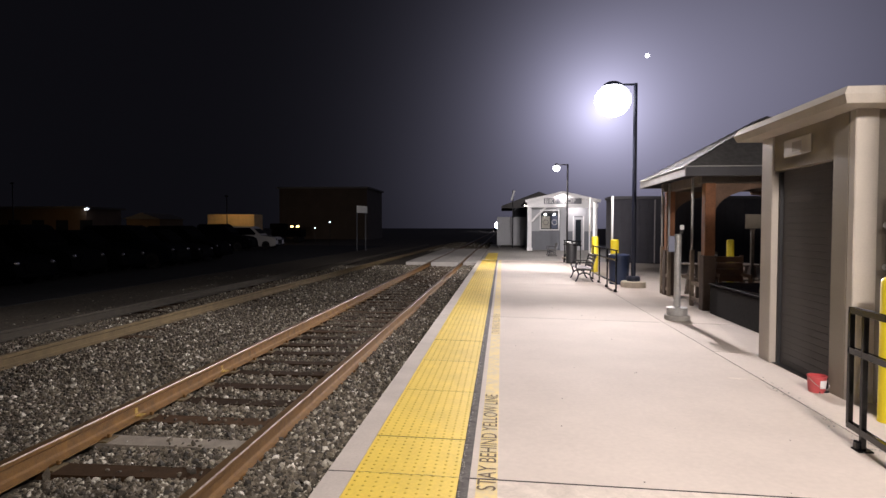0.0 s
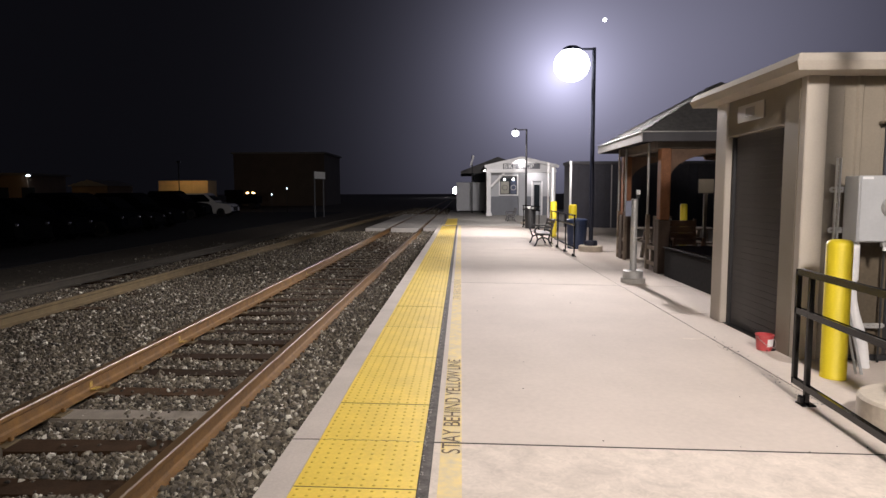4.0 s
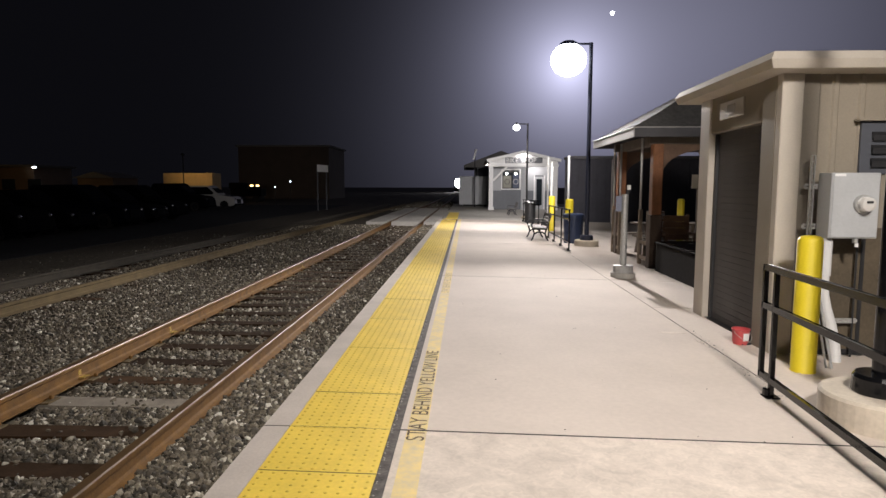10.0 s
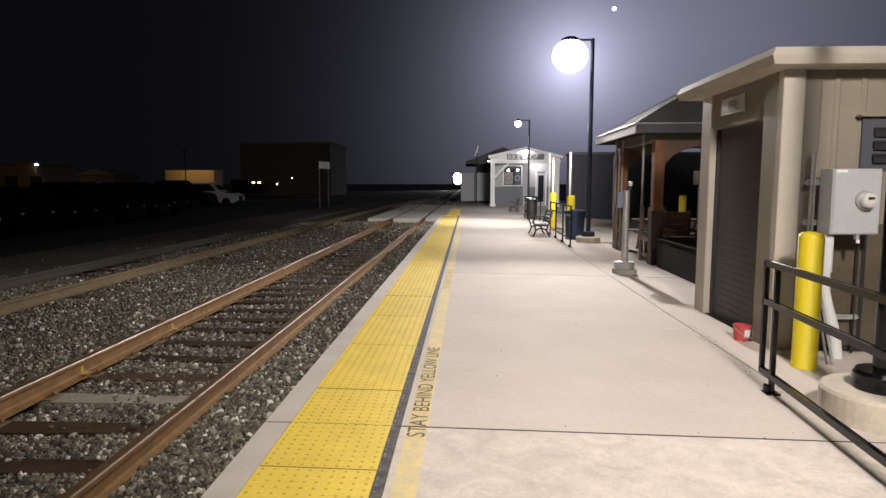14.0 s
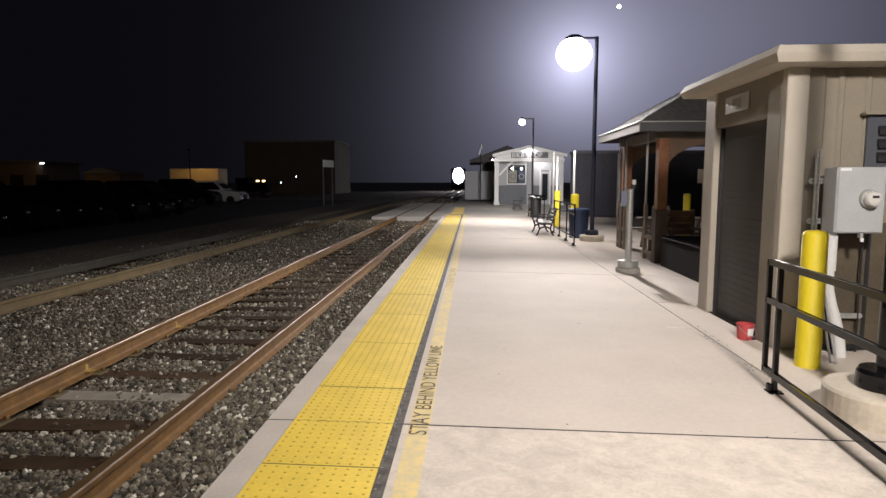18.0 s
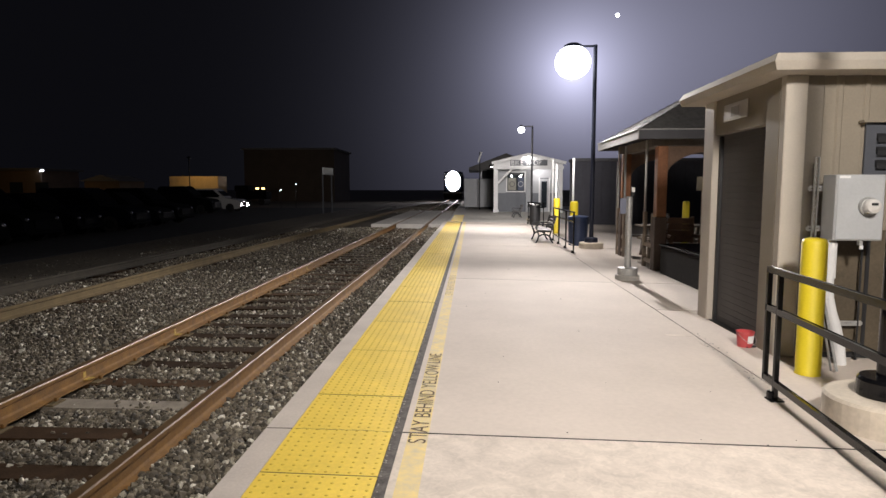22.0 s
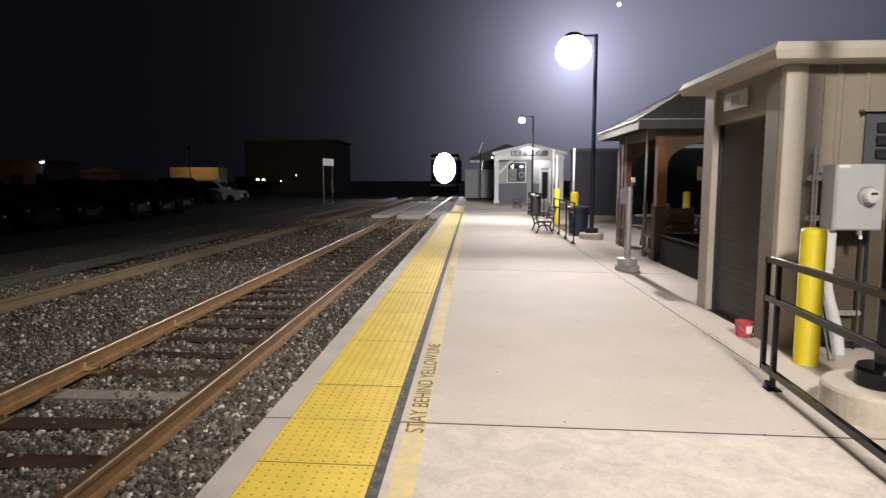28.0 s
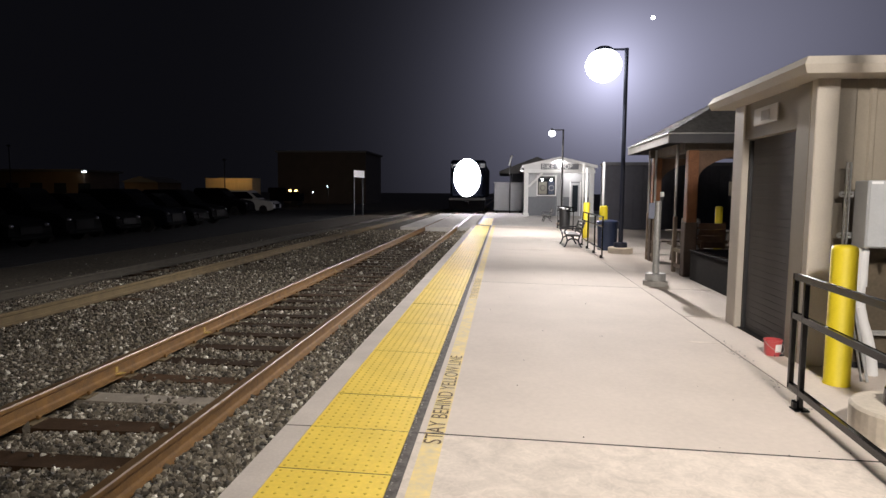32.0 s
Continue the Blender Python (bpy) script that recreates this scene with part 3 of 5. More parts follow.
    field("ballast_stones", -10.0, -6.6, 4.0, 24.0, 90, 0.020, octa, ocf, 4, 0.01)


stones()


def crumbs(label, spots, material, seed):
    """Loose grit lying on the platform: (x, y, spread x, spread y, count, size) for each spot."""
    rng = random.Random(seed)
    verts, faces = [], []
    for x, y, dx, dy, n, size in spots:
        for k in range(n):
            c = Vector((x + rng.uniform(-dx, dx), y + rng.uniform(-dy, dy), 0))
            r = size * rng.uniform(0.5, 1.3)
            c.z = floor_z(c.x) + r * 0.45
            i = len(verts)
            for d in ((1, 0, 0), (-0.9, 0.2, 0), (0, 1, 0), (0.1, -0.8, 0), (0, 0, 0.7), (0, 0, -0.45)):
                verts.append(c + Vector(d) * r * rng.uniform(0.75, 1.2))
            faces += [(i + a, i + b, i + e) for a, b, e in ((0, 2, 4), (2, 1, 4), (1, 3, 4), (3, 0, 4), (2, 0, 5), (1, 2, 5), (3, 1, 5), (0, 3, 5))]
    me = bpy.data.meshes.new("grit")
    me.from_pydata([tuple(v) for v in verts], [], faces)
    me.materials.append(material)
    tagged(new("grit", me), label, "grit", kind="stuff")


crumbs("pale grit along the dark joint beside the tiles", ((0.622, 3.6, 0.010, 1.6, 130, 0.006), (0.624, 8.0, 0.010, 2.8, 110, 0.007)), CONCRETE_OLD, 2)
crumbs("broken concrete crumbs along the slab joint", ((3.41, 6.4, 0.05, 0.45, 24, 0.008), (3.36, 5.2, 0.06, 0.35, 30, 0.008), (3.32, 4.75, 0.09, 0.12, 24, 0.010)), CONCRETE_OLD, 6)
crumbs("a few specks of dirt on the platform", ((2.2, 5.4, 1.1, 1.6, 14, 0.006), (1.8, 9.5, 0.9, 2.5, 10, 0.007)), RUBBER, 9)


def crossing():
    for x0, x1 in ((-3.62, -2.62), (-2.435, -1.12), (-0.93, -0.22)):
        top = thing("crossing_panel", (x0 + x1) / 2, 29, TOR, "worn concrete level-crossing panel beside a rail", "panel", "crossing panels")
        w = (x1 - x0) / 2
        for k in range(8):
            part("slab", boxm(-w, w, k * 2.32 + 0.008, k * 2.32 + 2.312, -0.27, 0.004, bevel=0.012), CONCRETE_OLD, top)


crossing()


def plaza():
    bm = boxm(-0.16, 14, 29.8, 60, -0.6, TOR)
    structure(put(bm, "pavement", CONCRETE_OLD), "concrete pavement beside the crossing", "pavement")
    bm = bmesh.new()
    vs = [bm.verts.new(p) for p in ((-0.16, 28.2, 0), (14, 28.2, -0.28), (14, 29.8, -0.3), (-0.16, 29.8, TOR), (-0.16, 28.2, -0.6), (14, 28.2, -0.6), (14, 29.8, -0.6), (-0.16, 29.8, -0.6))]
    for f in ((0, 3, 2, 1), (4, 5, 6, 7), (0, 1, 5, 4), (1, 2, 6, 5), (2, 3, 7, 6), (3, 0, 4, 7)):
        bm.faces.new([vs[i] for i in f])
    bmesh.ops.recalc_face_normals(bm, faces=bm.faces)
    structure(put(bm, "ramp", CONCRETE), "short concrete ramp at the platform's end", "ramp")
    top = thing("warning_mat", 0, 0, 0, "yellow warning tiles laid over the ramp's edge", "tactile paving")
    top["kind"] = "structure"
    bm = boxm(0.0, 0.61, 0, 1.6, 0, 0.012)
    for v in bm.verts:
        v.co = Vector((v.co.x, 28.2 + v.co.y, v.co.z + 0.002 - 0.0107 * v.co.x + (TOR / 1.6) * v.co.y))
    part("tactile_tile", bm, TACTILE, top)
    for k in range(8):
        part("tactile_tile", boxm(0.0, 0.61, 29.81 + 1.22 * k, 31.02 + 1.22 * k, TOR, TOR + 0.012, bevel=0.003), TACTILE, top)


plaza()

# ---------------------------------------------------------------- shed and what stands by it


def shed():
    z = floor_z(4)
    top = thing("utility_shed", 3.88, 5.95, z, "tan metal utility shed with a dark roller door", "shed")
    H = 2.56
    part("core", boxm(0.10, 3.2, 0.10, 1.80, 0, H), TAN, top)
    # ribbed south wall
    bm = bmesh.new()
    x = 0.30
    outline = []
    while x < 3.2:
        outline += [(x, 0.045), (x + 0.10, 0.045), (x + 0.115, 0.030), (x + 0.15, 0.030), (x + 0.165, 0.045)]
        x += 0.23
    lo = [bm.verts.new((u, v, 0.02)) for u, v in outline]
    hi = [bm.verts.new((u, v, H - 0.03)) for u, v in outline]
    for i in range(len(lo) - 1):
        bm.faces.new((lo[i], lo[i + 1], hi[i + 1], hi[i]))
    part("ribbed_cladding", bm, TAN, top)
    panel = part("lower_panel", boxm(0.295, 1.55, 0.012, 0.029, 0.055, 1.16, bevel=0.003), PLYWOOD, top, "brown weathered board over the lower wall")
    for px in (0.72, 1.18):
        part("batten", boxm(px, px + 0.035, 0.004, 0.011, 0.06, 1.15), DARK, panel)
    part("base_flashing", boxm(0.20, 3.2, 0.02, 0.06, 0.0, 0.05), DARK, top)
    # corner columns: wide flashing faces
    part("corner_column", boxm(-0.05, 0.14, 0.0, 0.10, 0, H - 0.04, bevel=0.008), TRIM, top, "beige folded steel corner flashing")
    # west leg of the same flashing: its shade is put into a darker colour
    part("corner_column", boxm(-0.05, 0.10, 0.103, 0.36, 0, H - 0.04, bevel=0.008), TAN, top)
    part("corner_strip", boxm(0.143, 0.29, 0.03, 0.08, 0, H - 0.04, bevel=0.004), STRIP, top)
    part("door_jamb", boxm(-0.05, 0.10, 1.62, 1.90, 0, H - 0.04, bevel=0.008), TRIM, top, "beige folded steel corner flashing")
    part("door_header", boxm(-0.03, 0.10, 0.362, 1.618, 2.13, H - 0.04, bevel=0.006), TAN, top)
    part("door_guide", boxm(0.02, 0.07, 0.365, 0.41, 0, 2.12), DARK, top)
    part("door_guide", boxm(0.02, 0.07, 1.57, 1.615, 0, 2.12), DARK, top)
    door = part("roller_door", boxm(0.062, 0.08, 0.41, 1.57, 0.0, 2.13), DOOR, top)
    slat = boxm(0.052, 0.062, 0.412, 1.568, 0.0, 0.0706, bevel=0.0028)
    first = None
    for k in range(30):
        if first is None:
            first = part("slat", slat, DOOR, door)
        else:
            o = new("slat", first.data)
            o.parent, o.location = door, (0, 0, 0.071 * k)
    part("threshold", boxm(-0.02, 0.06, 0.37, 1.61, -0.004, 0.012), DARK, top)
    # notice plate above the door
    plate = part("notice_plate", boxm(-0.046, -0.032, 0.78, 1.36, 2.25, 2.43, bevel=0.006), TRIM, top, "small pale notice plate with faded marks")
    part("marking", boxm(-0.0485, -0.0465, 0.97, 1.17, 2.29, 2.39), TAN, plate)
    # roof: deck with a deep two-faced fascia
    bm = bmesh.new()
    def ring(o, zz):
        return [bm.verts.new((a, b, zz)) for a, b in ((-0.15 - o, -0.13 - o), (3.4 + o, -0.13 - o), (3.4 + o, 2.03 + o), (-0.15 - o, 2.03 + o))]
    levels = [ring(0.02, H - 0.045), ring(0.10, H - 0.04), ring(0.13, H + 0.03), ring(0.09, H + 0.10), ring(0.05, H + 0.105)]
    for p, q in zip(levels, levels[1:]):
        for i in range(4):
            bm.faces.new((p[i], p[(i + 1) % 4], q[(i + 1) % 4], q[i]))
    bm.faces.new(levels[0][::-1])
    bm.faces.new(levels[-1])
    part("roof", bm, TRIM, top, "flat roof edged in beige gutter trim")
    # louvre
    lv = part("louvre", boxm(0.65, 1.27, 0.0, 0.03, 1.64, 2.10, bevel=0.004), SLATE, top, "dark blue-grey metal wall louvre")
    for k in range(3):
        bm = boxm(0.74, 1.22, -0.03, 0.0, 0, 0.05)
        for v in bm.verts:
            if v.co.y < -0.02:
                v.co.z -= 0.03
            v.co.z += 1.73 + 0.115 * k
        part("blade", bm, DARK, lv)
    part("louvre_cap", boxm(0.60, 1.32, -0.05, 0.03, 2.102, 2.122), TAN, lv)
    return top


shed()


def strut(bm, a, b, w=0.041):
    """Slotted steel channel: two edge strips joined by rungs, with open slots between."""
    a, b = Vector(a), Vector(b)
    d = (b - a).normalized()
    side = d.cross(Vector((0, 1, 0))).normalized() * (w * 0.36)
    for k in (-1, 1):
        bar(bm, a + side * k, b + side * k, 0.012, 0.020)
    n = max(2, int((b - a).length / 0.052))
    for i in range(n + 1):
        p = a.lerp(b, i / n)
        bar(bm, p - side, p + side, 0.024, 0.006)
    return bm


def meter():
    z = floor_z(4)
    top = thing("electric_meter", 4.13, 5.95, z, "grey electric meter cabinet with round glass meter on steel struts", "electric meter")
    zz = -z
    part("cabinet", boxm(0.0, 0.405, -0.30, -0.10, 1.01 + zz, 1.565 + zz, bevel=0.008), GREYBOX, top)
    part("cover", boxm(0.012, 0.393, -0.308, -0.301, 1.02 + zz, 1.555 + zz, bevel=0.003), GREYBOX, top)
    part("label", boxm(0.02, 0.11, -0.311, -0.309, 1.535 + zz, 1.556 + zz), WHITE, top)
    m = part("meter_ring", lathe([(0.080, 0), (0.080, 0.02), (0.072, 0.03)], 28), GALV, top)
    m.matrix_basis = pose(0.262, -0.308, 1.302 + zz, 90)
    g = part("meter_glass", lathe([(0.064, 0.03), (0.064, 0.070), (0.056, 0.092), (0.03, 0.102)], 28), GREYWHITE, m)
    part("display", boxm(-0.030, 0.022, 0.008, 0.028, 0.102, 0.106), DARK, m)
    part("hasp", boxm(0.22, 0.25, -0.30, -0.26, 0.97 + zz, 1.009 + zz, bevel=0.004), GALV, top)
    part("seal", boxm(0.225, 0.25, -0.306, -0.292, 0.938 + zz, 0.969 + zz), WHITE, top)
    part("upright_strut", strut(bmesh.new(), (-0.055, -0.10, 0.80 + zz), (-0.055, -0.10, 1.72 + zz)), GALV, top)
    part("cross_strut", strut(bmesh.new(), (-0.10, -0.08, 1.45 + zz), (0.38, -0.08, 1.45 + zz)), GALV, top)
    part("cross_strut", strut(bmesh.new(), (-0.10, -0.08, 1.10 + zz), (0.38, -0.08, 1.10 + zz)), GALV, top)
    part("low_strut", strut(bmesh.new(), (0.22, -0.05, 0.25 + zz), (0.43, -0.05, 0.25 + zz), 0.034), GALV, top)
    part("brace", barm((-0.03, -0.12, 0.86 + zz), (0.005, -0.46, 0.006), 0.022, 0.006), GALV, top)
    part("brace", barm((-0.055, -0.12, 0.86 + zz), (-0.03, -0.44, 0.006), 0.006, 0.022), GALV, top)
    # conduit: straight drop, coupling and a sweep into the slab
    pts = [(0.035, -0.20, 1.01), (0.035, -0.20, 0.60), (0.045, -0.20, 0.50), (0.075, -0.20, 0.38), (0.120, -0.20, 0.25), (0.160, -0.20, 0.10), (0.185, -0.20, -0.085)]
    bm = bmesh.new()
    for p, q in zip(pts, pts[1:]):
        tube(bm, (p[0], p[1], p[2] + zz), (q[0], q[1], q[2] + zz), 0.047, n=16)
    part("conduit", bm, PVC, top, "white plastic conduit", smooth=False)
    part("coupling", tubem((0.035, -0.20, 0.68 + zz), (0.035, -0.20, 0.985 + zz), 0.056, n=18), PVC, top)
    bm = tubem((0.40, -0.05, 0), (0.40, -0.05, 1.05), 0.009)
    part("thin_conduit", bm, DARK, top)


meter()


def bollard(x, y, h=1.13, r=0.095, label="yellow plastic-sleeved steel bollard on the platform"):
    bm = lathe([(r + 0.003, 0), (r + 0.003, 0.01), (r, 0.015), (r, h - 0.045), (r * 0.93, h - 0.02), (r * 0.75, h - 0.006), (r * 0.4, h)], 28)
    top = put(bm, "bollard", YELLOW, smooth=False)
    for p in top.data.polygons:
        p.use_smooth = abs(p.normal.z) < 0.9
    top.matrix_world = pose(x, y, floor_z(x))
    return tagged(top, label, "bollard", "bollards")


bollard(3.86, 5.42)
bollard(3.93, 17.7, 1.19, 0.11)
bollard(4.02, 21.9, 1.22, 0.11)
bollard(7.3, 18.6, 1.25, 0.1, "yellow bollard standing behind the dark shelter")


def bucket():
    z = floor_z(3.7)
    top = thing("bucket", 3.73, 6.30, z, "red plastic bucket with a white label lying by the door", "bucket", rz=20)
    top.scale = (0.84, 0.84, 0.84)
    body = part("pail", lathe([(0.078, 0.0), (0.080, 0.01), (0.094, 0.165), (0.101, 0.168), (0.101, 0.182), (0.092, 0.182), (0.086, 0.03), (0.0, 0.028)], 24), RED, top)
    bm = bmesh.new()
    for i in range(5):
        a, b = radians(-115 + i * 12), radians(-103 + i * 12)
        lo = [Vector((math.cos(t) * r, math.sin(t) * r, h)) for t in (a, b) for r, h in ((0.0865, 0.05), (0.0955, 0.14))]
        vs = [bm.verts.new(p) for p in (lo[0], lo[2], lo[3], lo[1])]
        bm.faces.new(vs)
    part("label", bm, WHITE, top)
    bm = bmesh.new()
    prev = None
    for i in range(13):
        t = math.pi * i / 12
        p = Vector((0.103 * math.cos(t), -0.06 * math.sin(t) - 0.07 * math.sin(t), 0.16 - 0.10 * math.sin(t)))
        if prev:
            tube(bm, prev, p, 0.003, n=6)
        prev = p
    part("bail", bm, GALV, top)
    part("foot", boxm(-0.04, 0.09, -0.075, -0.02, 0.0, 0.02), DARK, top)


bucket()


def railing(name, ends, posts, rows, label, foot=True, w=0.035, inner=None):
    """Square-tube guard rail between two plan points."""
    (ax, ay), (bx, by) = ends
    top = thing(name, ax, ay, floor_z(ax), label, "railing", "platform railings")
    d = Vector((bx - ax, by - ay, 0))
    for h in rows:
        part("rail_bar", barm((0, 0, h), (d.x, d.y, h - SLOPE * d.x), w), BLACK, top)
    for f in posts:
        p = d * f
        part("post", barm((p.x, p.y, 0.006), (p.x, p.y, rows[0] - w / 2), w), BLACK, top)
        if foot:
            part("base_plate", boxm(p.x - 0.05, p.x + 0.05, p.y - 0.05, p.y + 0.05, 0.0, 0.012, bevel=0.003), BLACK, top)
            part("anchor_block", boxm(p.x - 0.052, p.x - 0.021, p.y - 0.024, p.y + 0.024, 0.012, 0.07, bevel=0.008), BLACK, top)
    if inner is not None:
        p = d * inner
        part("end_post", barm((p.x, p.y, rows[-1]), (p.x, p.y, rows[0]), w), BLACK, top)
    return top


railing("guard_rail", ((3.27, 4.90), (2.69, -3.6)), (0.022, 0.26, 0.50, 0.74, 0.97), (0.925, 0.645, 0.125), "black square-tube guard rail bolted to the platform", inner=0.0)
railing("guard_rail", ((3.50, 14.98), (3.50, 18.80)), (0.02, 0.34, 0.67, 0.98), (0.97, 0.74, 0.20), "black guard rail catching lamp light beside a bench")
railing("guard_rail", ((3.54, 27.6), (4.05, 25.9)), (0.03, 0.97), (0.95, 0.78, 0.14), "black guard rail in front of a litter bin")


def lamp_post(x, y, head_x, head_z, r=0.055, ped=0.35, ped_h=0.20, color=None, label="", lens=0.26):
    z = floor_z(x)
    top = thing("lamp_post", x, y, z, label, "lamp post", "platform lamps")
    bm = lathe([(ped - 0.01, -0.02), (ped, 0.0), (ped, ped_h - 0.02), (ped - 0.02, ped_h)], 36)
    part("pedestal", bm, PEDESTAL, top, "round cast concrete pedestal")
    part("base_cover", lathe([(0.165, ped_h), (0.17, ped_h + 0.01), (0.165, ped_h + 0.10), (0.15, ped_h + 0.125), (r + 0.002, ped_h + 0.13)], 28), color, top)
    part("pole", lathe([(r, ped_h + 0.13), (r * 0.85, head_z + 0.06 - z)], 18), color, top)
    hx, hz = head_x - x, head_z - z
    part("arm", barm((0, 0, hz + 0.03), (hx + lens * 0.4, 0, hz + 0.03), 0.05), color, top)
    head = part("head", lathe([(lens * 0.30, 0.10), (lens * 0.50, 0.05), (lens * 0.52, 0.0), (lens * 0.45, -0.02)], 28), color, top)
    head.location = (hx, 0, hz)
    # luminous globe shaped after the lamp's glare, not after a known fixture
    ring = [(max(0.02, lens * math.cos(radians(a))), lens * 0.92 * math.sin(radians(a)) - lens * 0.80) for a in range(-90, 61, 15)]
    bowl = part("lens", lathe(ring, 28), LED, top, "glowing globe standing in for the lamp's glare", smooth=True)
    bowl.location = (hx, 0, hz)
    return top


def plain_pole():
    x, y = 3.74, 4.28
    top = thing("steel_pole", x, y, floor_z(x), "black steel pole on a round concrete pedestal", "pole")
    part("pedestal", lathe([(0.34, -0.02), (0.35, 0.0), (0.35, 0.18), (0.335, 0.20)], 40), PEDESTAL, top, "round cast concrete pedestal")
    part("base_cover", lathe([(0.165, 0.20), (0.17, 0.21), (0.165, 0.30), (0.15, 0.325), (0.062, 0.33)], 32), BLACK, top)
    part("pole", lathe([(0.06, 0.33), (0.052, 5.0), (0.03, 5.03)], 20), BLACK, top)


plain_pole()
lamp_post(4.18, 16.45, 3.62, 5.00, 0.058, 0.31, 0.16, POLEBLUE, "navy lamp post with a glaring lit head", lens=0.45)
lamp_post(3.62, -1.1, 2.72, 5.65, 0.055, 0.35, 0.20, POLEBLUE, "navy platform lamp post with a lit round head", lens=0.22)
lamp_post(4.02, 31.0, 3.48, 4.46, 0.05, 0.25, 0.10, DARK, "slim dark lamp post with a lit round head", lens=0.17)


def marker_post():
    x, y = 3.71, 10.78
    top = thing("steel_post", x, y, floor_z(x), "galvanised steel post on a round footing with a small sensor", "post")
    part("footing", lathe([(0.20, -0.02), (0.20, 0.075), (0.185, 0.085)], 28), CONCRETE_OLD, top)
    part("collar", lathe([(0.165, 0.085), (0.165, 0.20), (0.158, 0.205), (0.06, 0.207)], 28), GALV, top)
    part("tube", lathe([(0.055, 0.207), (0.055, 1.385), (0.045, 1.40)], 20), GALV, top)
    part("plate", boxm(-0.155, -0.058, -0.03, -0.012, 1.11, 1.37, bevel=0.004), PLATE, top, "small blue-grey plate")
    part("plate_arm", boxm(-0.075, -0.045, -0.012, 0.012, 1.20, 1.26), GALV, top)
    part("bracket", boxm(0.03, 0.07, -0.02, 0.02, 1.40, 1.47), DARK, top)
    part("sensor", boxm(0.03, 0.085, -0.03, 0.03, 1.47, 1.55, bevel=0.008), WHITE, top)


marker_post()

# ---------------------------------------------------------------- shelter


def slat_bench(x, y, z, rz, label, length=1.5):
    top = thing("bench", x, y, z, label, "bench", "benches", rz)
    K = 0.86
    # seat faces -x of the bench; ends of cast iron
    for s in (-1, 1):
        fy = s * (length / 2 - 0.12)
        bm = bmesh.new()
        def curve(pts, w=0.03):
            for p, q in zip(pts, pts[1:]):
                bar(bm, (p[0] * K, fy, p[1] * K), (q[0] * K, fy, q[1] * K), w, 0.04)
        curve([(-0.30, 0.0), (-0.24, 0.10), (-0.20, 0.24), (-0.25, 0.40)])
        curve([(0.26, 0.0), (0.19, 0.10), (0.15, 0.24), (0.20, 0.40)])
        curve([(-0.20, 0.22), (-0.10, 0.28), (0.05, 0.28), (0.15, 0.22)])
        curve([(-0.25, 0.40), (0.20, 0.38), (0.26, 0.60), (0.34, 0.86)])
        curve([(-0.25, 0.40), (-0.30, 0.52), (-0.22, 0.62), (0.05, 0.61), (0.26, 0.60)])
        part("end_frame", bm, IRON, top, "black cast-iron end frame")
    for k in range(5):
        u, h = (-0.24 + 0.105 * k) * K, (0.43 - 0.006 * k) * K
        part("seat_slat", boxm(u - 0.036, u + 0.036, -length / 2, length / 2, h - 0.011, h + 0.013, bevel=0.005), DARKWOOD, top)
    for k in range(4):
        u, h = (0.225 + 0.035 * k) * K, (0.50 + 0.105 * k) * K
        part("back_slat", boxm(u - 0.012, u + 0.012, -length / 2, length / 2, h - 0.036, h + 0.036, bevel=0.005), DARKWOOD, top)
    return top


slat_bench(3.14, 18.35, floor_z(3.1), 0, "black iron park bench with dark slats by the railing")
slat_bench(3.72, 36.5, TOR, 0, "dark iron park bench near the shop")


